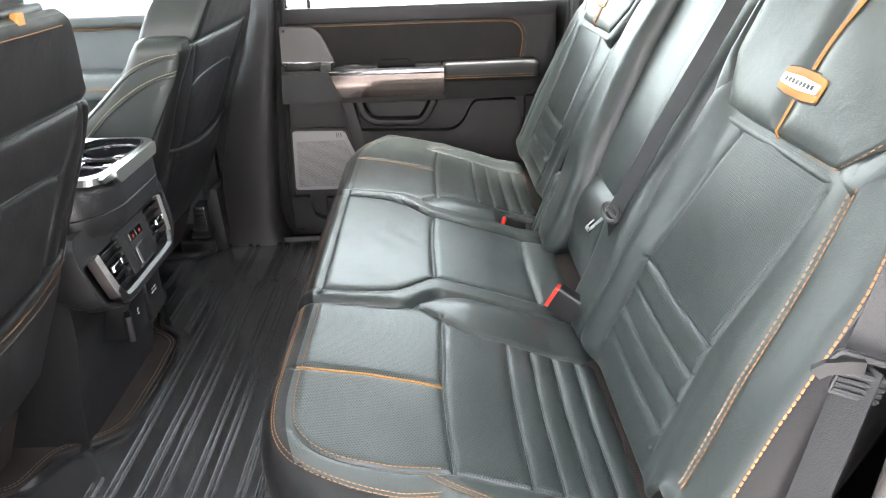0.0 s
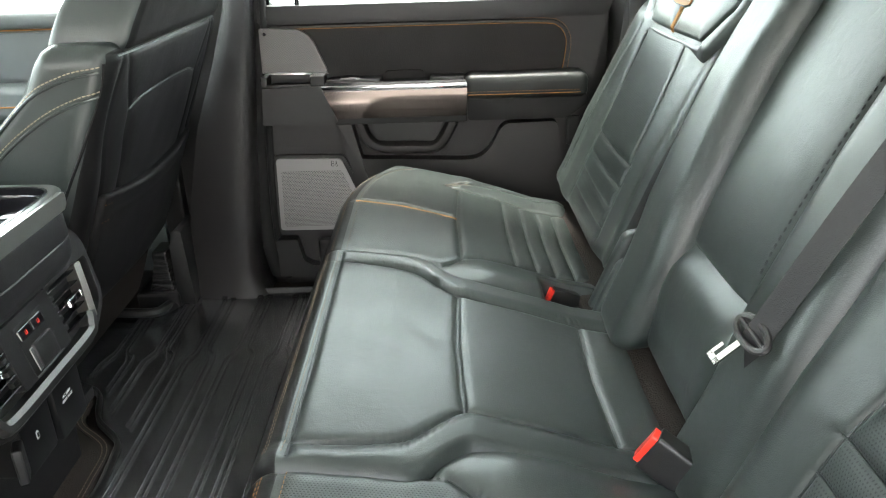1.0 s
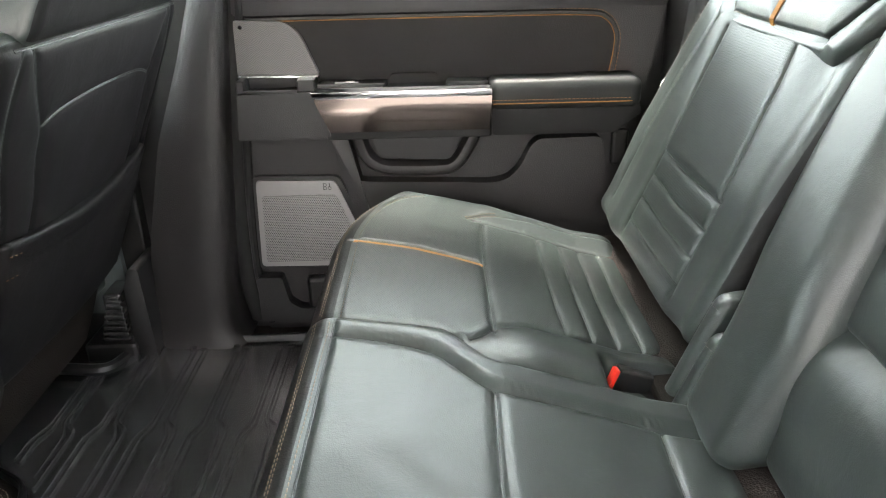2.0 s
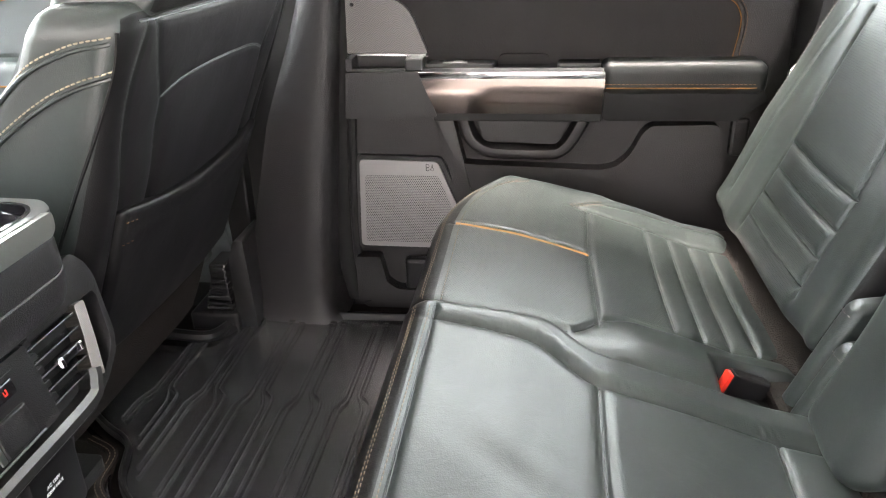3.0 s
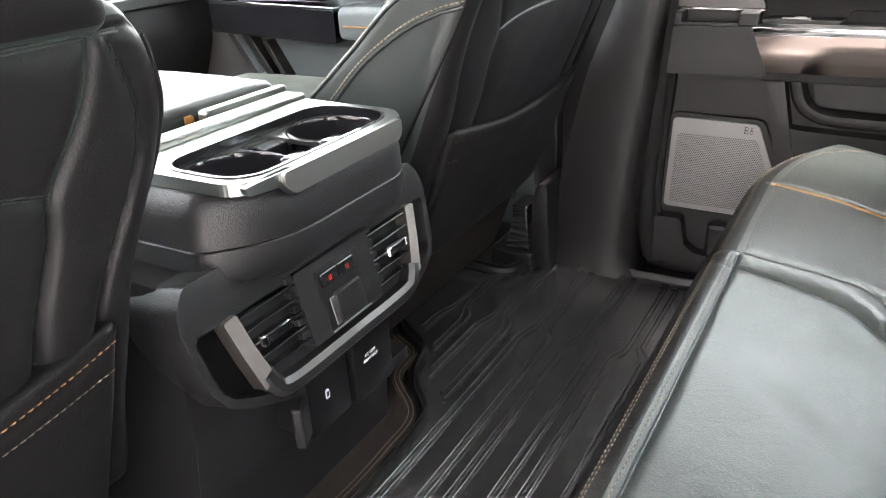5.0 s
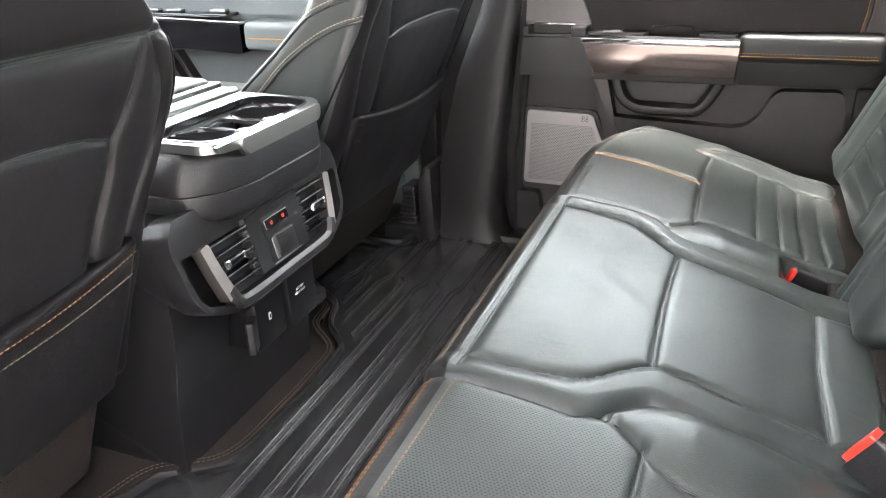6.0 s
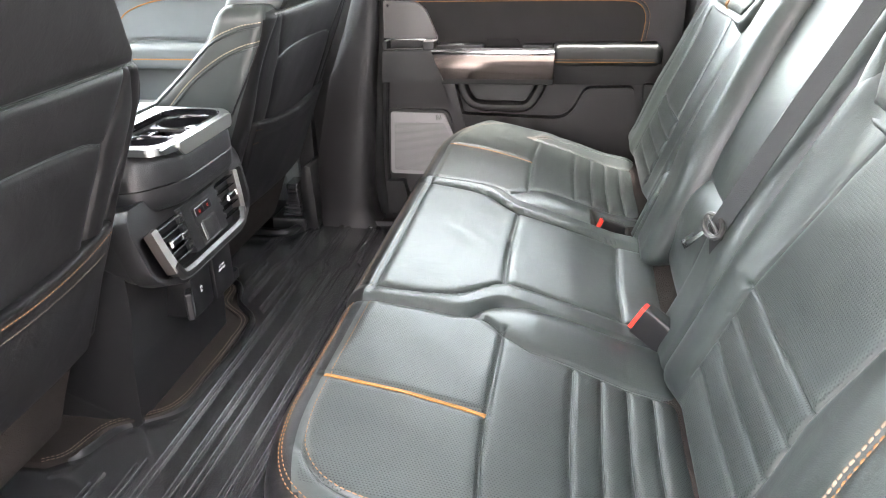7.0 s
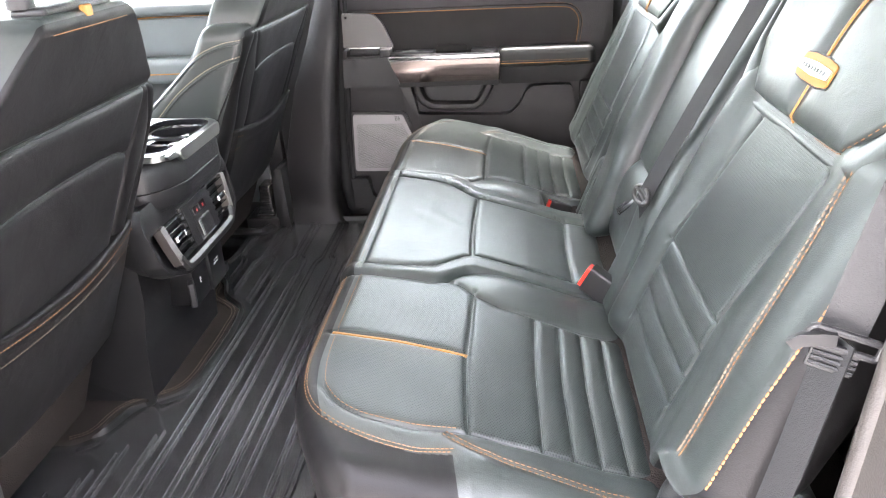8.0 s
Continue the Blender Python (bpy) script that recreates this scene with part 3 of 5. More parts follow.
part("speaker_rim", prism(rounded([(-0.381, 0.141), (-0.374, 0.309), (-0.232, 0.306), (-0.194, 0.208), (-0.194, 0.139)], 0.008), "y", 0.784, 0.79, 0.002), GRILLE, door, "silver aluminium speaker cover")
part("speaker_grille", prism(rounded([(-0.371, 0.150), (-0.3655, 0.280), (-0.232, 0.280), (-0.203, 0.206), (-0.203, 0.149)], 0.006), "y", 0.7832, 0.7845, 0.0), GRILLE_HOLES, door, "finely perforated silver speaker mesh")
part("emblem", join(*[sweep([(cx + 0.0028 * math.cos(a), 0.7834, cz + 0.0030 * math.sin(a)) for a in np.linspace(0, 2 * math.pi, 12, endpoint=False)], ring(0.0005, 5), (0, 1, 0), True) for cx, cz in ((-0.2505, 0.2925), (-0.2425, 0.2925), (-0.2505, 0.2985))], box((-0.2538, 0.7828, 0.2895), (-0.2529, 0.784, 0.3025)), box((-0.2432, 0.7828, 0.2945), (-0.2416, 0.784, 0.3015))), PLASTIC, door)
part("bin_lower", prism(rounded([(-0.392, 0.03), (-0.392, 0.122), (-0.345, 0.122), (-0.335, 0.07), (-0.315, 0.056), (-0.19, 0.052), (-0.19, 0.03)], 0.006), "y", 0.772, 0.80, 0.004), PLASTIC, door)
part("bin_lip", box((-0.30, 0.775, 0.052), (-0.19, 0.80, 0.118), 0.008), PLASTIC, door)
glass = part("window_pane", box((-0.40, 0.822, 0.628), (0.37, 0.827, 1.10)), SIDEGLASS, door)
glass.visible_shadow = False
part("lock_knob", sweep([(-0.298, 0.805, 0.62), (-0.298, 0.805, 0.645), (-0.298, 0.805, 0.652)], ring(0.005, 10), (0, 1, 0)), GLOSS, door, smooth=True)
part("door_screw", sweep([(-0.366, 0.778, 0.575), (-0.366, 0.786, 0.577)], ring(0.0035, 10)), CHROME, door, smooth=True)
seal = part("door_seal", join(sweep([tuple(p) for p in smooth_line([(-0.378, 0.790, 0.02), (-0.392, 0.792, 0.12), (-0.388, 0.792, 0.30), (-0.366, 0.792, 0.62), (-0.345, 0.79, 1.1)], 8)], ring(0.008, 8), (0, 1, 0)), sweep([tuple(p) for p in smooth_line([(-0.40, 0.812, 0.02), (-0.415, 0.812, 0.12), (-0.408, 0.812, 0.30), (-0.385, 0.812, 0.62), (-0.36, 0.81, 1.1)], 8)], ring(0.022, 10, 0.016), (0, 1, 0))), DARK, smooth=True)
tagged(seal, "black rubber weather seal beside the door post", "door seal", kind="structure")
upper = part("wall_far", join(box((-2.0, 0.80, -0.06), (-0.60, 0.86, 0.56), 0.004), box((-2.0, 0.80, 1.08), (0.75, 0.84, 1.2)), box((0.36, 0.80, -0.06), (0.75, 0.86, 1.14), 0.004), box((-0.62, 0.83, -0.06), (-0.36, 0.86, 1.14)), box((-0.62, 0.858, -0.06), (0.4, 0.87, 0.62))), PLASTIC)
tagged(upper, "dark inner body side of the cab", "wall", kind="structure")

# far front door, seen past the front seats; its trim colour includes window light
fdoor = thing("door_front", "closed front door with padded trim paled as if window-lit and orange stitching", "car door", kind="structure")
part("door_panel", prism(rounded([(-1.52, 0.05), (-1.52, 0.62), (-0.66, 0.62), (-0.64, 0.05)], 0.01), "y", 0.785, 0.81, 0.003), FRONTTRIM_LIT, fdoor)
part("window_sill", box((-1.60, 0.76, 0.600), (-0.64, 0.83, 0.635), 0.012, 3), FRONTTRIM_LIT, fdoor, smooth=True)
part("insert", prism(rounded([(-1.10, 0.50), (-1.10, 0.55), (-0.96, 0.592), (-0.68, 0.592), (-0.68, 0.50)], 0.03), "y", 0.778, 0.79, 0.002), FRONTTRIM_LIT, fdoor)
part("piping", sweep([tuple(p) for p in smooth_line([(-1.10, 0.776, 0.53), (-1.06, 0.776, 0.566), (-0.96, 0.776, 0.594), (-0.80, 0.776, 0.598), (-0.66, 0.776, 0.598)], 6)], ring(0.0018, 6), (0, 1, 0)), ORANGE, fdoor, "orange piping", True)
farm = Pad((-1.06, 0.725, 0.42), (-0.68, 0.80, 0.492), 0.02, [], lambda p: p, puff=0)
farm.mesh("armrest", FRONTTRIM_LIT, fdoor)
part("piping", sweep([(x, 0.7245, 0.452) for x in np.linspace(-1.04, -0.70, 12)], ring(0.0018, 6)), ORANGE, fdoor, "orange piping", True)
part("grab_panel", prism(rounded([(-1.42, 0.43), (-1.42, 0.492), (-1.065, 0.482), (-1.065, 0.415)], 0.006), "y", 0.73, 0.79, 0.004), GLOSS, fdoor)
part("bright_strip", prism([(-1.42, 0.492), (-1.42, 0.500), (-1.065, 0.489), (-1.065, 0.482)], "y", 0.728, 0.79, 0.001), CHROME, fdoor, "bright chrome strip")
part("switch_plate", box((-1.38, 0.735, 0.498), (-1.10, 0.785, 0.506), 0.003), GLOSS, fdoor)
part("window_switch", join(*[box((x, 0.75, 0.506), (x + 0.045, 0.77, 0.514), 0.003) for x in (-1.36, -1.29, -1.16)]), SATIN, fdoor)
part("speaker_rim", prism(rounded([(-1.56, 0.20), (-1.52, 0.43), (-1.42, 0.425), (-1.34, 0.31), (-1.34, 0.18)], 0.01), "y", 0.77, 0.79, 0.002), GRILLE, fdoor, "silver aluminium speaker cover")
part("map_pocket", prism(rounded([(-1.34, 0.10), (-1.335, 0.335), (-1.05, 0.32), (-0.70, 0.32), (-0.68, 0.10)], 0.02), "y", 0.74, 0.79, 0.006), FRONTTRIM_LIT, fdoor)
part("trim_edge", join(prism([(-1.36, 0.42), (-1.335, 0.42), (-1.27, 0.33), (-1.295, 0.33)], "y", 0.755, 0.79, 0.003), prism([(-1.30, 0.41), (-1.285, 0.41), (-1.235, 0.33), (-1.25, 0.33)], "y", 0.755, 0.79, 0.003)), PLASTIC_SOFT, fdoor)
fg = part("window_pane", box((-1.62, 0.80, 0.632), (-0.46, 0.805, 1.09)), GLASS, fdoor)
fg.visible_shadow = False

# ---- rubber mat ----
mat_outline = rounded([(-0.78, -0.76), (-0.78, -0.275), (-0.66, -0.26), (-0.635, -0.175), (-0.552, -0.115), (-0.543, 0.0), (-0.541, 0.10), (-0.553, 0.208), (-0.618, 0.272), (-0.645, 0.355), (-0.704, 0.390),
                       (-0.76, 0.44), (-0.78, 0.60), (-0.74, 0.655), (-0.635, 0.648), (-0.608, 0.70), (-0.60, 0.745), (-0.14, 0.755), (-0.14, -0.76)], 0.025)
floor_mat = thing("floor_mat", "black ribbed all-weather rubber mat on the cab floor", "floor mat")
part("mat_base", prism(mat_outline, "z", -0.012, 0.0, 0.0), RUBBER, floor_mat)
lip = [(x, y, 0.003) for x, y in mat_outline]
part("mat_lip", sweep(lip, [(-0.006, -0.006), (-0.005, 0.007), (-0.003, 0.009), (0.0, 0.0085), (0.002, 0.006), (0.004, -0.006)], closed=True), PLASTIC, floor_mat, smooth=True)
part("mat_lip", sweep([(x, y, 0.0) for x, y in shifted(mat_outline, 0.022)], [(-0.003, -0.003), (-0.002, 0.003), (0.002, 0.003), (0.003, -0.003)], closed=True), RUBBER, floor_mat, smooth=True)


RIDGE = [(-0.0028, -0.001), (-0.0026, 0.0026), (-0.0018, 0.0044), (-0.0007, 0.0052), (0.0007, 0.0052), (0.0018, 0.0044), (0.0026, 0.0026), (0.0028, -0.001)]


def ridge(points):
    """One raised line of the mat's pattern."""
    return part("rib", sweep(even(points, 0.010), RIDGE), RUBBER, floor_mat, smooth=True)


def mat_start(x):
    """Where the lines begin behind the carpeted tunnel; between the seats they run right across."""
    return 0.0 if x > -0.536 else float(np.interp(x, (-0.70, -0.645, -0.60, -0.560, -0.536), (0.42, 0.375, 0.285, 0.255, 0.225)))


# pairs of lines run across the cab; near each door they step sideways and close up to one
for k in range(-2, 5):
    x = -0.530 + 0.0807 * k
    for dx, steps in ((0.0, ((0.457, 0.0), (0.497, 0.014), (0.708, 0.014))), (0.011, ((0.455, 0.011), (0.484, 0.0205), (0.708, 0.0205))),
                      (0.049, ((0.460, 0.049), (0.480, 0.043), (0.500, 0.0345), (0.708, 0.0345))), (0.060, ((0.463, 0.060), (0.484, 0.057), (0.500, 0.041), (0.708, 0.041)))):
        y0, top = mat_start(x + dx), 0.640 if x < -0.62 else 0.708
        if x + dx > -0.165:
            continue
        for side in (1, -1):
            far = [(x + d, side * min(y, top), 0.0) for y, d in steps]
            ridge([(x + dx, side * y0, 0.0), *far])
for side in (1, -1):
    for k in range(-1, 5):
        for d in (0.016, 0.037):
            x = -0.530 + 0.0807 * k + d
            if -0.60 < x < -0.16:
                for e in (0.0, 0.010):
                    part("stud", box((x - 0.006, side * 0.718 - 0.0025 + e, 0), (x + 0.006, side * 0.718 + 0.0025 + e, 0.006), 0.001), RUBBER, floor_mat)

# carpeted tunnel in front of the mat, with its sewn edge
tun = [(-1.2, -0.30), (-0.70, -0.285), (-0.672, -0.262), (-0.648, -0.185), (-0.566, -0.123), (-0.555, 0.0), (-0.556, 0.10), (-0.566, 0.180), (-0.634, 0.246), (-0.650, 0.315), (-0.70, 0.345), (-1.2, 0.40)]
tunnel = thing("tunnel_carpet", "dark brown carpet with a tan sewn edge under the console", "carpet")
part("carpet", prism(tun, "z", -0.012, 0.012, 0.006), CARPET, tunnel)
edge_line = smooth_line([(x, y, 0.0135) for x, y in tun[1:11]], 6)
part("binding", sweep([tuple(p) for p in edge_line], flat(0.014, 0.006)), CARPET, tunnel, smooth=True)
for d in (-0.003, 0.004):
    q = even(np.c_[shifted(np.array(edge_line)[:, :2], d), np.full(len(edge_line), 0.0172)], 0.007)
    thread("stitching", q, np.tile((0.0, 0.0, 1.0), (len(q), 1)), TANGREY, tunnel, 0.0052, 0.0016)


# ---- rear bench ----
def cushion_top(x):
    return lerp(x, (-0.24, -0.165, -0.08, 0.015, 0.10, 0.174, 0.26), (0.004, 0.0, -0.012, -0.030, -0.056, -0.082, -0.100))


def waist(x):
    """How far the border between the cushions runs inward behind the front pads."""
    return 0.055 * ease(x, -0.055, 0.015)


def outer_place(side):
    def place(p):
        a, b, c = p[:, 0], p[:, 1], p[:, 2]
        y = b - waist(a) * np.clip(1 - (b - 0.245) / 0.075, 0, 1.2)
        front = np.clip((0.06 - a) / 0.25, 0, 1)
        corner = np.clip((b - 0.46) / 0.24, 0, 1) ** 2.2
        x = a + 0.085 * corner * front
        high = np.clip((c - 0.10) / 0.2, 0, 1)
        x = x + 0.025 * (1 - high) * front
        return np.c_[x, side * y, c + cushion_top(a) * high]
    return place


def bolster_form(a, b, side=-1):
    dip = 0.034 * ease(a, 0.132, 0.150) * ease(0.290 - b, 0.0, 0.012) if side > 0 else 0.0
    return -dip + 0.010 * ease(b, 0.60, 0.66) * ease(a, -0.02, 0.05) * ease(0.705 - b, 0.0, 0.05) + 0.010 * ease(0.315 - b, 0.0, 0.05) * ease(a, 0.0, 0.06)


def outer_cushion(side, seat):
    seam = []
    if side > 0:
        front_edge = smooth_line([(-0.166, 0.25), (-0.166, 0.50), (-0.163, 0.60), (-0.150, 0.655), (-0.12, 0.675)], 8)
    else:
        front_edge = smooth_line([(-0.166, 0.25), (-0.166, 0.50), (-0.158, 0.565), (-0.125, 0.60), (-0.06, 0.612), (0.0, 0.605)], 8)
    front_edge = [tuple(p) for p in front_edge]
    seam.append((front_edge, 0.0024, 0.0025))
    seam.append(([(0.015, 0.285), (0.013, 0.45), (0.017, 0.602)], 0.0026, 0.0042))
    inner = [(-0.03, 0.252), (0.015, 0.292), (0.05, 0.303), (0.26, 0.312)]
    outer = [(0.0, 0.605), (0.03, 0.603), (0.25, 0.600)]
    bolster = [tuple(p) for p in smooth_line([(-0.012, 0.612), (0.03, 0.634), (0.10, 0.648), (0.24, 0.655)], 6)]
    seam += [(inner, 0.0024, 0.0035), (outer, 0.0024, 0.0035), (bolster, 0.0024, 0.002)]
    for x in (0.102, 0.137, 0.169, 0.201):
        seam.append(([(x + 0.003, 0.31), (x, 0.44), (x + 0.004, 0.60)], 0.0021, 0.0034))
    strip = [(-0.168, 0.430), (-0.10, 0.434), (-0.03, 0.440), (0.012, 0.446)] if side < 0 else [(-0.168, 0.478), (-0.10, 0.470), (-0.03, 0.455), (0.012, 0.442)]
    seam.append((strip, 0.006, 0.0025))
    pad = Pad((-0.205, 0.224, 0.10), (0.262, 0.715, 0.316), 0.042, seam, outer_place(side), 0.004, 0.0025, 0.0062, 0.0020, side < 0, lambda a, b: bolster_form(a, b, side), seed=side + 1)

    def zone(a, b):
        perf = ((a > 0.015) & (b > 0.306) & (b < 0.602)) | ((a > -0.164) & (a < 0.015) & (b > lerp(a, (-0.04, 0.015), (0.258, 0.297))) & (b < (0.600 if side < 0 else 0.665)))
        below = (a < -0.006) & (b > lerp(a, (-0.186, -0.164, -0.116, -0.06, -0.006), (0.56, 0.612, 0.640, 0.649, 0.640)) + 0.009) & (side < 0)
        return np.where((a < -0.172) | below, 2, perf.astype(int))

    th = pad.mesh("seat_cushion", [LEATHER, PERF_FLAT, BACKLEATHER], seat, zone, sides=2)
    pad.lips(th, LEATHER, skip=(1 + 4 + 4,))
    pad.ribbon("orange_strip", [tuple(p) for p in smooth_line(strip, 8)], 0.0066 if side < 0 else 0.0046, ORANGE, th, 0.0018, label="orange leather strip")
    sew = THREAD if side < 0 else TANGREY
    pad.stitches("stitching", shifted(front_edge, -0.005), sew, th)
    low = [(-0.186, y) for y in np.linspace(0.26, 0.50, 12)] + [tuple(p) for p in smooth_line([(-0.186, 0.50), (-0.184, 0.56), (-0.164, 0.612), (-0.116, 0.640), (-0.06, 0.649), (-0.006, 0.640)], 6)]
    if side > 0:
        low = low[:24]
    pad.stitches("stitching", low, sew, th)
    pad.stitches("stitching", [(a - 0.0045, b + 0.006) for a, b in low], sew, th)
    sewn = bolster if side < 0 else bolster[:8]
    pad.stitches("stitching", shifted(sewn, 0.0045), sew, th)
    pad.stitches("stitching", shifted(sewn, -0.0045), sew, th)
    part("base", box((-0.165, min(side * 0.25, side * 0.66), -0.002), (0.24, max(side * 0.25, side * 0.66), 0.115), 0.01), PLASTIC, seat)
    return pad


near_seat = thing("rear_seat", "black leather rear seat with orange stitching beside the open doorway", "car seat", "rear bench seats")
far_seat = thing("rear_seat", "black leather rear seat with orange strip beside the closed door", "car seat", "rear bench seats")
middle = thing("rear_seat", "black smooth leather middle seat with a folded-up centre armrest", "car seat", "rear bench seats")
near_pad = outer_cushion(-1, near_seat)
far_pad = outer_cushion(1, far_seat)


def middle_place(p):
    a, b, c = p[:, 0], p[:, 1], p[:, 2]
    y = b * (1 - waist(a) / 0.245 * np.clip((np.abs(b) - 0.0) / 0.245, 0, 1))
    high = np.clip((c - 0.10) / 0.2, 0, 1)
    return np.c_[a + 0.025 * (1 - high) * np.clip((0.06 - a) / 0.25, 0, 1), y, c + cushion_top(a) * high]


roll_in = [tuple(p) for p in smooth_line([(-0.17, 0.212), (-0.11, 0.208), (-0.06, 0.196), (-0.02, 0.172), (0.01, 0.158), (0.10, 0.158), (0.25, 0.156)], 6)]
mseams = [(roll_in, 0.0026, 0.0034), ([(a, -b) for a, b in roll_in], 0.0026, 0.0034),
          ([(0.006, -0.158), (0.002, 0.0), (0.006, 0.158)], 0.0028, 0.0042), ([(0.176, -0.156), (0.172, 0.0), (0.178, 0.156)], 0.0026, 0.0040),
          ([(-0.166, -0.235), (-0.166, 0.235)], 0.004, 0.003)]
def wrinkles(a, b):
    """Rolled borders, gathered into short folds where the cover is drawn round the bend."""
    s = np.abs(b)
    border = lerp(a, (-0.17, -0.11, -0.06, -0.02, 0.01, 0.25), (0.212, 0.208, 0.196, 0.172, 0.158, 0.156))
    roll = 0.005 * ease(s - border, 0.0, 0.032)
    along = np.exp(-(((a + 0.02) / 0.05) ** 2)) + 0.8 * np.exp(-(((a - 0.165) / 0.02) ** 2)) + 0.35 * np.exp(-(((a + 0.11) / 0.05) ** 2))
    fold = np.sin(a * 560 + 9 * np.sin(a * 47 + b * 20) + 60 * (s - 0.19)) + 0.6 * np.sin(a * 830 - 55 * s + 5 * np.sin(a * 90))
    edge = np.exp(-(((s - lerp(a, (-0.17, -0.06, 0.01, 0.25), (0.218, 0.203, 0.170, 0.168))) / 0.012) ** 2))
    middle_pull = 0.0006 * np.sin(a * 90 + b * 25 + 2 * np.sin(b * 40)) * np.exp(-(((a + 0.06) / 0.05) ** 2 + (b / 0.12) ** 2))
    return roll + 0.0010 * fold * along * edge + middle_pull


mid_pad = Pad((-0.204, -0.266, 0.10), (0.262, 0.266, 0.318), 0.036, mseams, middle_place, 0.003, 0.0024, 0.008, 0.0021, form=wrinkles, crease=0.0003, seed=5)
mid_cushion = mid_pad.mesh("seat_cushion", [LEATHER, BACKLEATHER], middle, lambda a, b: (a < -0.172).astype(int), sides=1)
mid_pad.lips(mid_cushion, LEATHER)
mid_pad.stitches("stitching", [(-0.171, y) for y in np.linspace(-0.23, 0.23, 20)], TANGREY, mid_cushion)
mid_pad.stitches("stitching", [(-0.188, y) for y in np.linspace(-0.23, 0.23, 20)], TANGREY, mid_cushion)
mid_pad.stitches("stitching", [(-0.192, y) for y in np.linspace(-0.23, 0.23, 20)], TANGREY, mid_cushion)
part("base", box((-0.165, -0.245, -0.002), (0.24, 0.245, 0.115), 0.01), PLASTIC, middle)

gap_carpet = part("carpet_strip", box((0.20, -0.66, 0.17), (0.31, 0.70, 0.224), 0.006), CARPET)
tagged(gap_carpet, "brown-grey carpet strip between cushion and backrest", "carpet")


# ---- rear backrests ----
def back_line(z):
    return 0.285 + 0.40 * (z - 0.40) + 0.08 * np.clip(z - 0.42, 0, 1)


def back_place(side):
    def place(p):
        y, z, c = p[:, 0], p[:, 1], p[:, 2]
        x = back_line(z) - c
        lift = (0.058 if side < 0 else 0.015) * ease(y, 0.60, 0.66) * (1 - ease(z, 0.235, 0.325))
        return np.c_[x, side * y, z - 0.15 * c + lift]
    return place


def outer_back(side, seat):
    edge_in = [(0.338, 0.29), (0.343, 0.40), (0.372, 0.545), (0.385, 0.582)]
    edge_out = [(0.572, 0.29), (0.570, 0.40), (0.588, 0.53), (0.594, 0.582)]
    stitch = [tuple(p) for p in smooth_line([(0.662, 0.312), (0.657, 0.40), (0.648, 0.51), (0.633, 0.60)], 6)]
    far_stitch = [tuple(p) for p in smooth_line([(0.722, 0.318), (0.720, 0.44), (0.716, 0.53), (0.700, 0.61)], 6)]
    seams = [(edge_in, 0.0024, 0.0035), (edge_out, 0.0024, 0.0035), (stitch, 0.0024, 0.002)]
    for z in (0.408, 0.372, 0.337, 0.302):
        seams.append(([(0.340, z + 0.001), (0.456, z - 0.002), (0.571, z + 0.002)], 0.0021, 0.0034))

    def form(a, b):
        inner = ease(0.345 - a, -0.01, 0.05) * ease(a - 0.247, 0, 0.05)
        outer = ease(a, 0.575, 0.625) * ease(0.735 - a, 0, 0.06)
        return (0.014 if side < 0 else -0.008) * inner + 0.008 * outer

    pad = Pad((0.247, 0.235 if side < 0 else 0.250, -0.10), (0.738, 0.640, 0.0), 0.036, seams, back_place(side), 0.0, 0.0025, 0.0062, 0.0020, side > 0, form, seed=side + 3)

    def zone(a, b):
        return ((a > lerp(b, (0.29, 0.40, 0.582), (0.341, 0.346, 0.388))) & (a < lerp(b, (0.29, 0.40, 0.582), (0.569, 0.567, 0.591))) & (b < 0.60)).astype(int) + 2 * (a > 0.722)

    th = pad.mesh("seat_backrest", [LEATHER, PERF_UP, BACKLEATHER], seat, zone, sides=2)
    pad.lips(th, LEATHER, skip=(2,))
    if side < 0:
        pad.stitches("stitching", shifted(stitch, -0.0042), THREAD, th, 0.0062, 0.0054, 0.0026)
        pad.stitches("stitching", shifted(stitch, 0.0042), TANGREY, th, 0.0062, 0.0054, 0.0026)
        pad.stitches("stitching", far_stitch, THREAD, th, 0.0062, 0.0054, 0.0026)
    else:
        pad.stitches("stitching", far_stitch, GREYTHREAD, th, 0.0062, 0.0044, 0.0010)
    # headrest pad and collar
    hexa = [(0.262, 0.80), (0.266, 0.672), (0.282, 0.645), (0.322, 0.606), (0.345, 0.599), (0.575, 0.599), (0.598, 0.606), (0.640, 0.645), (0.654, 0.672), (0.658, 0.80)]
    hexa = [tuple(p) for p in smooth_line(hexa, 5)]

    def hplace(p):
        y, z, c = p[:, 0], p[:, 1], p[:, 2]
        z2 = z
        low = np.clip((0.66 - z) / 0.08, 0, 1)
        w = 1 - 0.20 * low ** 1.3
        yy = 0.462 + (y - 0.462) * w
        return np.c_[back_line(z2) - c, side * yy, z2 - 0.1 * c]

    def hseam(line):
        out = []
        for y, z in line:
            low = min(1, max(0, (0.66 - z) / 0.08))
            out.append((0.462 + (y - 0.462) / (1 - 0.20 * low ** 1.3), z))
        return out

    hx = hseam(hexa)
    hp = Pad((0.232, 0.568, -0.06), (0.690, 0.83, 0.006), 0.03, [(hx, 0.004, 0.010), ([(0.462, 0.60), (0.462, 0.80)], 0.006, 0.0015)], hplace, 0.004, 0.005, 0.018, 0.0036, side > 0, lambda a, b: -0.008 * ease(0.604 - b, 0.0, 0.030), seed=side)
    th = hp.mesh("headrest", LEATHER, seat, label="padded headrest with a badge")
    hp.lips(th, LEATHER, skip=(1,))
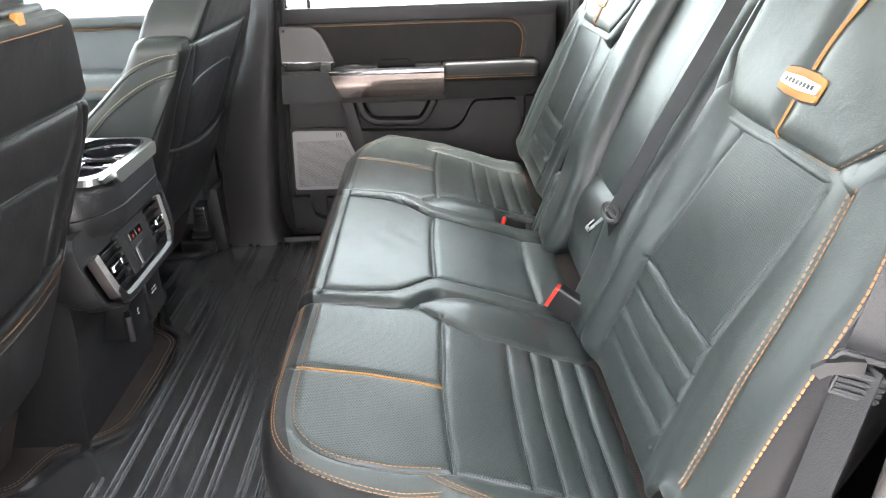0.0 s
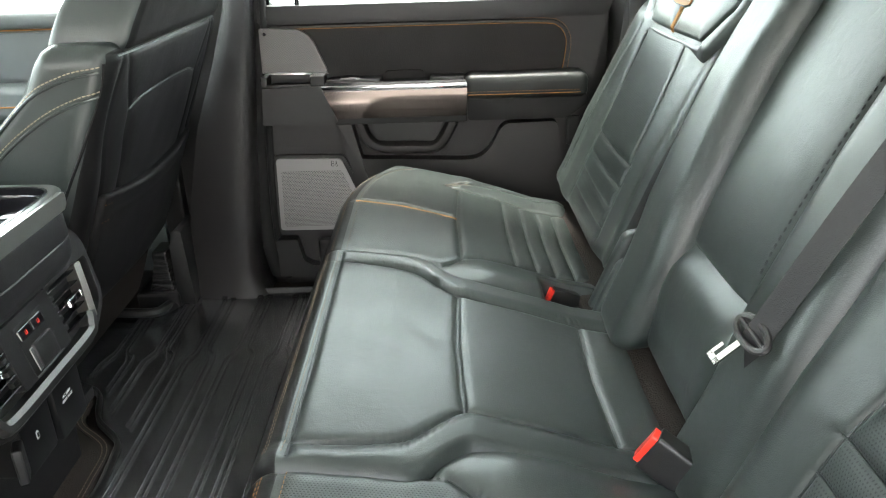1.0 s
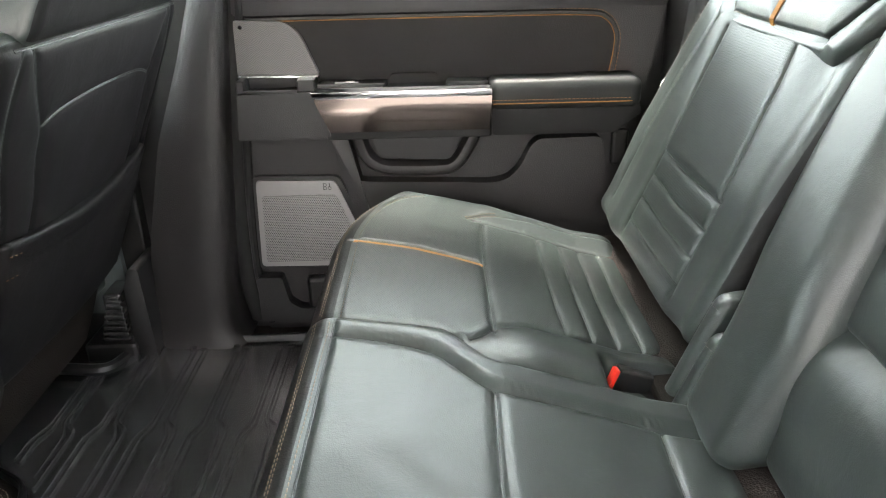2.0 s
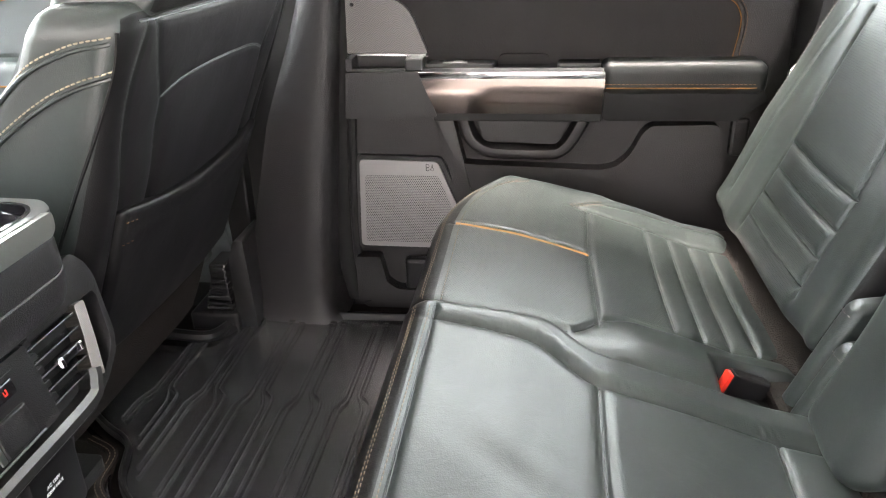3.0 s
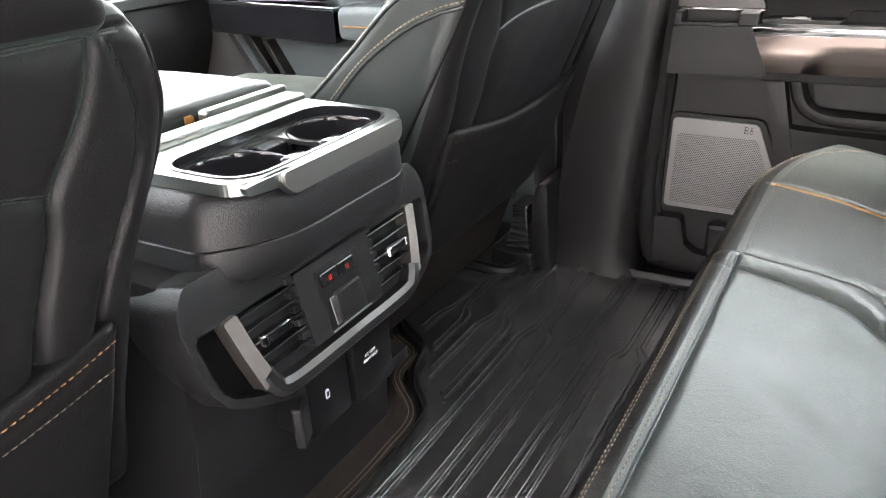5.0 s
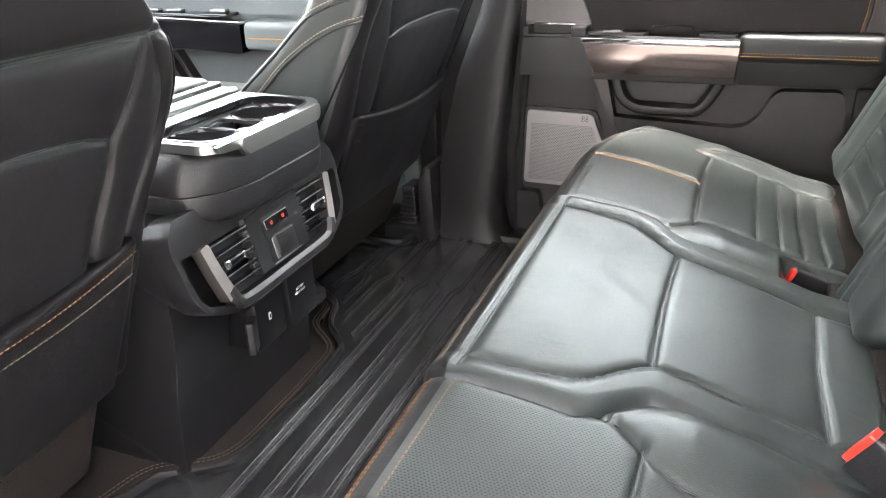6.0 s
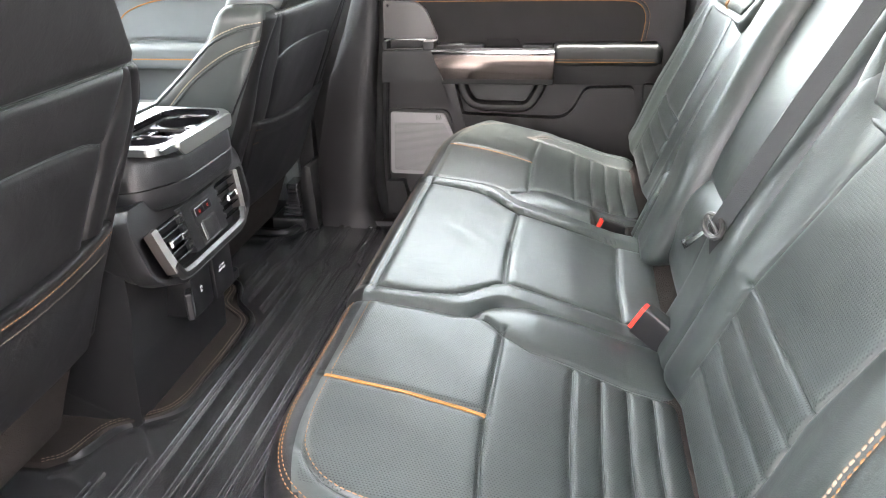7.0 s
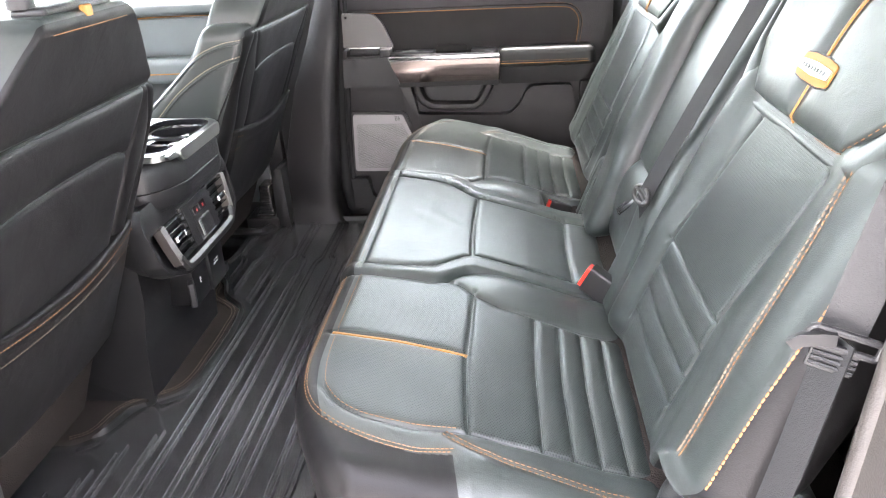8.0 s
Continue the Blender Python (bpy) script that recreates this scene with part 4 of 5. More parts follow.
    # rolled collar under the headrest pad; the darker vinyl supplies its underside shade
    low_edge = [(y, z) for y, z in hexa if z < 0.69]
    roll = []
    for y, z in low_edge:
        dy, dz = y - 0.462, z - 0.70
        k = 1 + 0.017 / math.hypot(dy, dz)
        roll.append((back_line(0.70 + dz * k) + 0.008 + 0.25 * max(0.0, 0.70 + dz * k - 0.615), side * (0.462 + dy * k), 0.70 + dz * k))
    tube = [tuple(p) for p in even(roll, 0.008)]
    part("collar", sweep(tube, ring(0.0155, 14, 0.0065), (-0.92, 0, 0.4)), BACKLEATHER, th, "rolled leather collar darkened for its downward shade", True)
    hp.stitches("stitching", [p for p in shifted(hx, 0.005) if p[0] > 0.52], THREAD if side < 0 else TANGREY, th, 0.0065)
    hp.ribbon("orange_strip", [(0.466, z) for z in np.linspace(0.601, 0.640, 8)], 0.0066, ORANGE, th, 0.0022, 0.002, "orange leather strip")
    hp.ribbon("orange_strip", [(0.470 + 0.9 * max(0.0, z - 0.69) ** 1.3, z) for z in np.linspace(0.670, 0.825, 20)], 0.0066, ORANGE, th, 0.0022, 0.002, "orange leather strip")
    q = hp._lifted(np.array([(0.470, 0.655)]), 0.004)[0]
    n = Vector((-1.0, 0.0, 0.48)).normalized()
    up = Vector((0.4, 0, 1)).normalized()
    zax = Vector(n).normalized()
    xax = up.cross(zax).normalized()
    m = Matrix.Translation(q) @ Matrix((xax, zax.cross(xax), zax)).transposed().to_4x4()
    wide, tall = 0.0430, 0.0118
    shape = rounded([(-wide, -tall), (-0.020, -tall - 0.003), (0.020, -tall - 0.003), (wide, -tall), (wide, tall), (0.020, tall + 0.003), (-0.020, tall + 0.003), (-wide, tall)], 0.004)
    part("badge_patch", turned(prism(shape, "z", -0.004, 0.0015, 0.0008), m), ORANGE, th, "orange leather badge patch")
    part("badge_rim", turned(prism([(x * 1.07, y * 1.14) for x, y in shape], "z", -0.004, -0.0002, 0.0008), m), BACKLEATHER, th)
    plate = rounded([(-0.0395, -0.0050), (0.0, -0.0072), (0.0395, -0.0050), (0.0395, 0.0050), (0.0, 0.0072), (-0.0395, 0.0050)], 0.002)
    part("badge_plate", turned(prism(plate, "z", 0.0, 0.0035, 0.0008), m), LIPMETAL, th, "bright metal badge plate")
    part("badge_mark", turned(join(*[box((-0.031 + 0.0080 * i, -0.0026, 0.0035), (-0.0262 + 0.0080 * i, 0.0026, 0.0039)) for i in range(8)]), m), PLASTIC, th)
    return pad


outer_back(-1, near_seat)
outer_back(1, far_seat)

centre = middle


def centre_place(s):
    """The centre column draws in towards its foot on the far side."""
    base = back_place(s)

    def place(p):
        q = p.copy()
        q[:, 0] -= (0.045 if s > 0 else -0.02) * (1 - ease(p[:, 1], 0.34, 0.60))
        return base(q)
    return place


for s in (-1, 1):
    bolster = Pad((0.118, 0.215, -0.10), (0.252, 0.735, 0.004), 0.034, [], centre_place(s), 0.003, 0, 0.02, 0.005, s > 0, lambda a, b: 0.007 * ease(b, 0.30, 0.42) * (1 - ease(b, 0.62, 0.74)), crease=0.0004)
    bolster.mesh("bolster", LEATHER, centre)
fold_y = lambda z: lerp(z, (0.38, 0.45, 0.60), (0.004, -0.006, -0.012))  # noqa: E731


def fold_place(p):
    q = back_place(1)(p)
    q[:, 1] -= fold_y(p[:, 1])
    return q


fold = Pad((-0.118, 0.376, -0.11), (0.122, 0.715, -0.034), 0.016, [([(-0.094, 0.40), (-0.092, 0.70)], 0.005, 0.004)], fold_place, 0.006, 0.003, 0.03, 0.005, True, seed=2)
panel = fold.mesh("fold_down_armrest", LEATHER, centre)
fold.stitches("stitching", [(-0.088, 0.42), (-0.086, 0.69)], BACKLEATHER, panel, 0.009, 0.006, 0.003)
rollp = Pad((-0.135, 0.225, -0.11), (0.112, 0.390, -0.016), 0.044, [], fold_place, 0.002, 0, 0.02, 0.005, True, lambda a, b: -0.016 * (1 - ease(b, 0.255, 0.335)), crease=0.0004, seed=4)
rollp.mesh("pull_roll", LEATHER, centre)
chead = Pad((-0.13, 0.735, -0.09), (0.13, 0.86, 0.02), 0.03, [], back_place(1), 0.004, 0, 0.02, 0.008, True)
chead.mesh("headrest", LEATHER, centre)
for y0, y1, top in ((0.184, 0.211, 0.312), (0.213, 0.241, 0.345)):
    fp = Pad((y0, 0.200, -0.08), (y1, top, 0.004), 0.010, [], back_place(1), 0.002, 0, 0.02, 0.005, True)
    cover = fp.mesh("hinge_cover", LEATHER, middle)
    fp.stitches("stitching", [(y0 + 0.006, top - 0.012), (y1 - 0.006, top - 0.012)], GREYTHREAD, cover)


# ---- belts and buckles ----
def strap(name, points, width, across, parent, thick=0.0016):
    p = [tuple(q) for q in even(smooth_line(points, 10), 0.008)]
    return part(name, sweep(p, flat(width, thick), [Vector(across)] * len(p)), WEB, parent, smooth=False)


def buckle(label, at, turn, size=1.0):
    th = thing("belt_buckle", label, "belt buckle", "belt buckles")
    m = pose(*at, *turn) @ Matrix.Scale(size, 4)
    part("housing", turned(prism(rounded([(-0.024, -0.012), (0.024, -0.012), (0.024, 0.012), (-0.024, 0.012)], 0.005), "z", -0.062, 0.0, 0.003), m), PLASTIC, th, smooth=True)
    part("release_button", turned(prism(rounded([(-0.020, -0.009), (0.020, -0.009), (0.020, 0.009), (-0.020, 0.009)], 0.003), "z", -0.010, 0.006, 0.002), m), RED, th, "bright red release button", True)
    part("slot", turned(box((-0.015, 0.0085, 0.0), (0.015, 0.0115, 0.0015)), m), DARK, th)
    part("stalk", turned(box((-0.012, -0.004, -0.12), (0.012, 0.004, -0.06), 0.002), m), WEB, th)
    return th


buckle("black belt buckle with a red release button on the cushion", (0.195, -0.178, 0.272), (0, -62, -28))
buckle("black belt buckle with a red release button in its leather pocket", (0.153, 0.243, 0.231), (0, -68, 10), 0.72)
pkp = Pad((0.145, 0.205, 0.13), (0.255, 0.268, 0.218), 0.012, [], lambda p: np.c_[p[:, 0], p[:, 1], p[:, 2] - 0.16 * (p[:, 0] - 0.14)], 0.002, 0, 0.02, 0.006)
pk = pkp.mesh("buckle_pocket", BACKLEATHER, far_seat)
pkp.stitches("stitching", [(0.152, 0.262), (0.25, 0.262)], GREYTHREAD, pk)

cbelt = thing("centre_belt", "dark grey woven centre seat belt hanging with its tongue", "seat belt")
strap("webbing", [(0.430, -0.262, 0.80), (0.392, -0.250, 0.70), (0.332, -0.232, 0.565), (0.280, -0.219, 0.445), (0.268, -0.215, 0.416)], 0.025, (-0.72, -0.62, 0.30), cbelt)
strap("webbing", [(0.270, -0.215, 0.420), (0.276, -0.215, 0.36), (0.282, -0.212, 0.26)], 0.022, (-0.8, -0.55, 0.2), cbelt)
lx = Vector((0.12, -0.98, -0.17)).normalized()
ly = Vector((-0.69, -0.14, -0.71)).cross(lx).normalized()
m = Matrix.Translation((0.266, -0.214, 0.425)) @ Matrix((lx, ly, lx.cross(ly))).transposed().to_4x4()
loop = [(0.024 * math.cos(a), 0.0, 0.011 * math.sin(a)) for a in np.linspace(0, 2 * math.pi, 28, endpoint=False)]
part("tongue_loop", turned(sweep(loop, ring(0.0036, 8), (0, 1, 0), True), m), TONGUE, cbelt, "grey plastic tongue loop", True)
part("tongue_bar", turned(sweep([(-0.021, 0, 0.0), (0.021, 0, 0.0)], ring(0.0026, 8), (0, 1, 0)), m), TONGUE, cbelt, smooth=True)
part("tongue_plate", turned(join(box((-0.003, -0.0012, 0.008), (0.004, 0.0012, 0.044)), box((-0.012, -0.0012, 0.038), (0.004, 0.0012, 0.044)), box((-0.012, -0.0012, 0.026), (-0.008, 0.0012, 0.044))), m), CHROME, cbelt, "bright steel tongue")

nbelt = thing("side_belt", "dark grey woven seat belt with a chrome-edged tongue by the doorway", "seat belt")
strap("webbing", [(0.400, -0.765, 0.86), (0.372, -0.765, 0.72), (0.345, -0.765, 0.60), (0.326, -0.765, 0.515)], 0.033, (-0.40, -0.88, 0.2), nbelt)
strap("webbing", [(0.324, -0.765, 0.512), (0.312, -0.765, 0.44), (0.296, -0.765, 0.35), (0.272, -0.765, 0.24), (0.25, -0.765, 0.14)], 0.034, (-0.92, -0.32, 0.15), nbelt)
m = pose(0.322, -0.770, 0.512, 0, 12, -18) @ Matrix.Scale(0.86, 4)
loop = rounded([(-0.030, -0.007), (0.034, -0.007), (0.034, 0.009), (-0.024, 0.009)], 0.005)
part("tongue_loop", turned(sweep([(x, -0.004, z) for x, z in loop], ring(0.0036, 8), (0, 1, 0), True), m), PLASTIC, nbelt, "dark metal tongue loop", True)
part("tongue_grip", turned(sweep([(-0.036, -0.006, -0.016), (-0.030, -0.009, -0.006), (-0.014, -0.010, 0.002), (-0.004, -0.009, 0.004)], [(-0.006, -0.004), (0.006, -0.004), (0.006, 0.003), (0.003, 0.005), (-0.003, 0.005), (-0.006, 0.003)], (0, 1, 0)), m), RECESS, nbelt, "grey-brown plastic tongue grip", True)
for z in (-0.016, -0.022, -0.028):
    part("belt_fold", turned(sweep([(-0.017, -0.0035, z), (0.002, -0.0042, z + 0.0006), (0.021, -0.0035, z)], ring(0.0022, 6), (0, 0, 1)), m), WEB, nbelt, smooth=True)
part("belt_stop", turned(box((-0.019, -0.003, -0.034), (0.022, 0.003, -0.008), 0.002), m), WEB, nbelt)

fbelt = thing("far_belt", "dark woven seat belt against the rear pillar", "seat belt")
strap("webbing", [(0.40, 0.745, 0.75), (0.385, 0.745, 0.62), (0.375, 0.742, 0.53), (0.35, 0.738, 0.42)], 0.046, (-0.5, -0.8, 0.2), fbelt)
part("tongue_loop", sweep([(0.335 + 0.012 * math.cos(a), 0.735, 0.468 + 0.016 * math.sin(a)) for a in np.linspace(0, 2 * math.pi, 20, endpoint=False)], ring(0.003, 8), (0, 1, 0), True), CHROME, fbelt, "bright ring", True)

foot = thing("seat_hinge", "black plastic hinge cover at the foot of the backrest", "hinge cover")
ft = Pad((0.20, -0.745, 0.10), (0.345, -0.655, 0.305), 0.03, [], lambda p: np.c_[p[:, 0] + 0.25 * (p[:, 2] - 0.2), p[:, 1], p[:, 2]], 0.0, 0, 0.02, 0.008)
ft.mesh("cover", PLASTIC, foot)
part("stay", box((0.22, -0.735, -0.012), (0.30, -0.675, 0.16), 0.008), PLASTIC, foot)

# rear pillars
for s, nm, lb in ((1, "pillar_rear_far", "dark rear pillar trim behind the closed door"), (-1, "pillar_rear_near", "dark rear pillar trim at the edge of the doorway")):
    pr = part(nm, prism(rounded([(0.375 if s > 0 else 0.40, s * 0.74), (0.62, s * 0.74), (0.62, s * 0.83), (0.345, s * 0.83)], 0.012), "z", -0.05, 1.15, 0.0), PLASTIC, smooth=True)
    tagged(pr, lb, "pillar trim", kind="structure")
nseal = part("door_seal_near", join(sweep([tuple(p) for p in smooth_line([(0.30, -0.805, 0.02), (0.322, -0.805, 0.20), (0.338, -0.805, 0.40), (0.352, -0.805, 0.56), (0.378, -0.805, 0.80), (0.40, -0.80, 1.1)], 8)], ring(0.011, 10), (0, 1, 0))), SEAL, smooth=True)
tagged(nseal, "grey-beige rubber door seal along the open doorway", "door seal", kind="structure")
nedge = part("door_jamb", sweep([tuple(p) for p in smooth_line([(0.325, -0.83, 0.02), (0.347, -0.83, 0.20), (0.363, -0.83, 0.40), (0.377, -0.83, 0.56), (0.403, -0.83, 0.80), (0.425, -0.83, 1.1)], 8)], [(-0.024, -0.03), (0.03, -0.03), (0.03, 0.03), (-0.024, 0.03)], (0, 1, 0)), SEAL)
tagged(nedge, "painted body edge of the open doorway", "door jamb", kind="structure")


# ---- front seats ----
def seat_rear(z):
    return -0.46 + 0.42 * (z - 0.56)


def seat_front(z):
    return lerp(z, (0.0, 0.20, 0.34, 0.46, 0.524, 0.58, 0.62, 0.68, 0.80), (-0.86, -0.84, -0.80, -0.714, -0.635, -0.572, -0.552, -0.527, -0.46))


def front_seat(side, label):
    th = thing("front_seat", label, "seat", "front seats")

    def place(p):
        y, z, c = p[:, 0], p[:, 1], p[:, 2]
        rear, front = seat_rear(z), seat_front(z)
        t = -c / 0.12
        side_in = np.abs(y - 0.46) / 0.25
        waist_in = (0.010 + 0.012 * ease(z, 0.20, 0.36) - 0.017 * ease(z, 0.43, 0.55) + 0.030 * ease(z, 0.56, 0.65)) * (1.0 if side < 0 else 0.0)
        y = y - np.sign(y - 0.46) * waist_in * np.clip((np.abs(y - 0.46) - 0.16) / 0.104, 0, 1)
        x = rear + (front - rear) * t - 0.018 * np.clip(side_in - 0.45, 0, 1) ** 2 * (1 - t)
        return np.c_[x, side * y, z]

    wing_a = [tuple(p) for p in smooth_line([(0.257, 0.624), (0.276, 0.575), (0.296, 0.534), (0.298, 0.50), (0.308, 0.45), (0.312, 0.41)], 6)]
    wing_b = [tuple(p) for p in smooth_line([(0.242, 0.624), (0.228, 0.565), (0.234, 0.50), (0.252, 0.414), (0.256, 0.30), (0.258, 0.21)], 6)]
    mir = lambda line: [(0.92 - a, b) for a, b in line]  # noqa: E731
    yoke = [tuple(p) for p in smooth_line([(0.296, 0.534), (0.35, 0.546), (0.46, 0.550), (0.57, 0.546), (0.624, 0.534)], 6)]
    firm = 1.0 if side < 0 else 0.45
    seams = [([(0.21, 0.624), (0.71, 0.624)], 0.004, 0.005), (yoke, 0.004, 0.003), (wing_a, 0.005, 0.005), (wing_b, 0.004, 0.005), (mir(wing_a), 0.005, 0.005), (mir(wing_b), 0.004, 0.005)]
    seams = [(line, width, depth * firm) for line, width, depth in seams]
    body = Pad((0.196, 0.195, -0.12), (0.724, 0.640, 0.0), 0.030, seams, place, 0.004, 0.004 * firm, 0.014, 0.0030, side < 0, seed=side)
    body.mesh("back_shell", [BACKLEATHER, LEATHER], th, sides=1)
    body.lips(th, LEATHER, 0.0009, 0.0012)
    # storage pocket on the back
    ps = Pad((0.250, 0.205, -0.02), (0.670, 0.416, 0.010), 0.009, [([(0.28, 0.380), (0.64, 0.380)], 0.004, 0.0015)], lambda p: np.c_[seat_rear(p[:, 1]) + 0.011 + p[:, 2] - 0.010 * ((p[:, 0] - 0.46) / 0.2) ** 2, side * p[:, 0], p[:, 1] - 0.016 * (1 - ((p[:, 0] - 0.46) / 0.2) ** 2) * ease(p[:, 1], 0.33, 0.41)], 0.006, 0.002, 0.03, 0.006, side < 0)
    ps.mesh("map_pocket", BACKLEATHER, th)
    for z, width in ((0.400, 0.0011), (0.372, 0.0008)):
        if side < 0:
            ps.stitches("stitching", [(0.258, z), (0.66, z)], THREAD if z > 0.39 else TANGREY, th, 0.0065, 0.0046, width)
        else:
            ps.stitches("stitching", [(0.256, z), (0.272, z)], THREAD, th, 0.0065, 0.0046, width)
    # carpeted kick board below
    kb = Pad((0.235, 0.045, -0.09), (0.685, 0.212, -0.004), 0.02, [], place, 0.0, 0, 0.03, 0.012, side < 0)
    kb.mesh("kick_board", CARPET, th, label="brown carpeted lower board")

    # upper block
    def uplace(p):
        y, z, c = p[:, 0], p[:, 1], p[:, 2]
        rear, front = seat_rear(z), seat_front(z)
        w = lerp(z, (0.62, 0.64, 0.66, 0.69, 0.717, 0.745), (0.95, 0.89, 0.80, 0.68, 0.56, 0.42)) if side < 0 else lerp(z, (0.62, 0.66, 0.70, 0.76), (1.0, 0.96, 0.88, 0.78))
        t = -c / 0.12
        return np.c_[rear + (front - rear) * t, side * (0.46 + (y - 0.46) * w), z]

    up = Pad((0.232, 0.622, -0.12), (0.688, 0.748 if side < 0 else 0.78, 0.002), 0.020, [], uplace, 0.004, 0, 0.03, 0.007, side < 0)
    ub = up.mesh("upper_back", [BACKLEATHER, LEATHER], th, sides=1)
    up.stitches("stitching", [(0.30, 0.730), (0.62, 0.730)], THREAD, ub)
    part("collar_pad", box((-0.435, min(side * 0.39, side * 0.53), 0.744), (-0.395, max(side * 0.39, side * 0.53), 0.756), 0.005, 3), PLASTIC, th, smooth=True)
    part("tag", box((-0.393, side * 0.462 - 0.008, 0.738), (-0.385, side * 0.462 + 0.008, 0.752), 0.002), ORANGE, th, "small orange leather tag")
    # outlines sewn on the inner flank
    def flank(points, lift=0.0):
        q = np.array(points, float)
        rear, front = seat_rear(q[:, 1]), seat_front(q[:, 1])
        c = -0.12 * (q[:, 0] - rear) / (front - rear)
        out = body.bend(np.c_[np.full(len(q), 0.196), q[:, 1], c])
        out[:, 1] -= side * lift
        return out

    front_line = smooth_line([(-0.700, 0.455), (-0.628, 0.515), (-0.560, 0.572), (-0.50, 0.598), (-0.452, 0.606)], 8)
    second = smooth_line([(-0.655, 0.452), (-0.60, 0.505), (-0.540, 0.545), (-0.49, 0.566), (-0.455, 0.573)], 8)
    for line in (front_line, second):
        q = flank(line, 0.0012)
        part("welt", sweep([tuple(p) for p in q], ring(0.0022, 6), (0, 1, 0)), LEATHER, th, smooth=True)
        qs = even(flank(shifted(np.array(line), 0.006), 0.0008), 0.0065)
        thread("stitching", qs, np.tile((0.0, -side * 1.0, 0.0), (len(qs), 1)), CREAM, th, 0.0050, 0.0018)
    part("welt", sweep([tuple(p) for p in flank(smooth_line([(-0.572, 0.360), (-0.548, 0.41), (-0.490, 0.505), (-0.452, 0.572), (-0.440, 0.618)], 8), 0.001)], ring(0.0022, 6), (0, 1, 0)), BACKLEATHER, th, smooth=True)
    # head restraint on two posts, seat cushion in front
    hr = Pad((0.33, 0.80, -0.06), (0.59, 0.97, 0.06), 0.04, [], lambda p: np.c_[-0.42 + p[:, 2] + 0.1 * (p[:, 1] - 0.8), side * p[:, 0], p[:, 1]], 0.01, 0, 0.03, 0.01, side < 0)
    hr.mesh("head_restraint", LEATHER, th)
    for y in (0.40, 0.52):
        part("post", sweep([(-0.425, side * y, 0.75), (-0.42, side * y, 0.82)], ring(0.006, 10), (0, 1, 0)), CHROME, th, smooth=True)
        part("post_collar", sweep([(-0.425, side * y, 0.755), (-0.425, side * y, 0.772)], ring(0.014, 14), (0, 1, 0)), PLASTIC, th, smooth=True)
    cu = Pad((-1.30, 0.22, 0.16), (-0.72, 0.70, 0.36), 0.05, [], lambda p: np.c_[p[:, 0], side * p[:, 1], p[:, 2]], 0.01, 0, 0.03, 0.015, side < 0)
    cu.mesh("cushion", LEATHER, th)
    part("seat_base", box((-1.25, min(side * 0.26, side * 0.66), -0.012), (-0.78, max(side * 0.26, side * 0.66), 0.20), 0.02), PLASTIC, th)


front_seat(-1, "black leather front seat seen from behind, with stitched map pocket")
front_seat(1, "black leather front seat with stitched flank, map pocket and carpeted board")

# ---- centre console ----
console = thing("centre_console", "black plastic centre console with silver cup holders and rear vents", "console")
side_prof = [(-1.45, 0.0), (-0.60, 0.0), (-0.592, 0.12), (-0.575, 0.22), (-0.572, 0.385), (-1.45, 0.40)]
part("body", turned(prism(rounded(side_prof, 0.012), "y", -0.168, 0.168, 0.02, 3), Matrix()), PLASTIC, console, smooth=True)
# cup holder block: an upper and a lower shell that meet in a fine seam, rear corners cut off
plan = rounded([(-0.74, -0.137), (-0.552, -0.136), (-0.520, -0.100), (-0.503, -0.056), (-0.504, 0.118), (-0.530, 0.150), (-0.74, 0.155)], [0.004, 0.016, 0.02, 0.02, 0.02, 0.02, 0.004], 6)


def shell(rows):
    """A wall of stacked outlines, each drawn in by some metres at its height."""
    bm = bmesh.new()
    loops = [[bm.verts.new((x, y, z)) for x, y in shifted(plan, inset)] for z, inset in rows]
    for a, b in zip(loops[:-1], loops[1:]):
        for j in range(len(a)):
            k = (j + 1) % len(a)
            bm.faces.new((a[j], a[k], b[k], b[j]))
    return bm


part("cup_block", shell([(0.366, 0.022), (0.369, 0.012), (0.374, 0.006), (0.382, 0.002), (0.395, 0.0), (0.4075, 0.0), (0.4088, 0.0012)]), PLASTIC, console, smooth=True)
part("cup_block_top", shell([(0.4092, 0.0016), (0.4105, 0.0002), (0.413, 0.0), (0.435, 0.001), (0.448, 0.004), (0.457, 0.009), (0.462, 0.016)]), PLASTIC, console, smooth=True)


def plate_with_holes(outline, circles, slot, z0, z1):
    """A flat plate whose two round openings and slot go through it."""
    bm = bmesh.new()
    loops = [outline, *[[(cx + r * math.cos(2 * math.pi * i / 40), cy + r * math.sin(2 * math.pi * i / 40)) for i in range(40)] for cx, cy, r in circles], slot]
    edges = []
    for lp in loops:
        vs = [bm.verts.new((x, y, z1)) for x, y in lp]
        edges += [bm.edges.new((vs[i], vs[(i + 1) % len(vs)])) for i in range(len(vs))]
    bmesh.ops.triangle_fill(bm, use_beauty=True, use_dissolve=False, edges=edges)
    ext = bmesh.ops.extrude_face_region(bm, geom=bm.faces[:])
    bmesh.ops.translate(bm, vec=(0, 0, z0 - z1), verts=[v for v in ext["geom"] if isinstance(v, bmesh.types.BMVert)])
    return bm


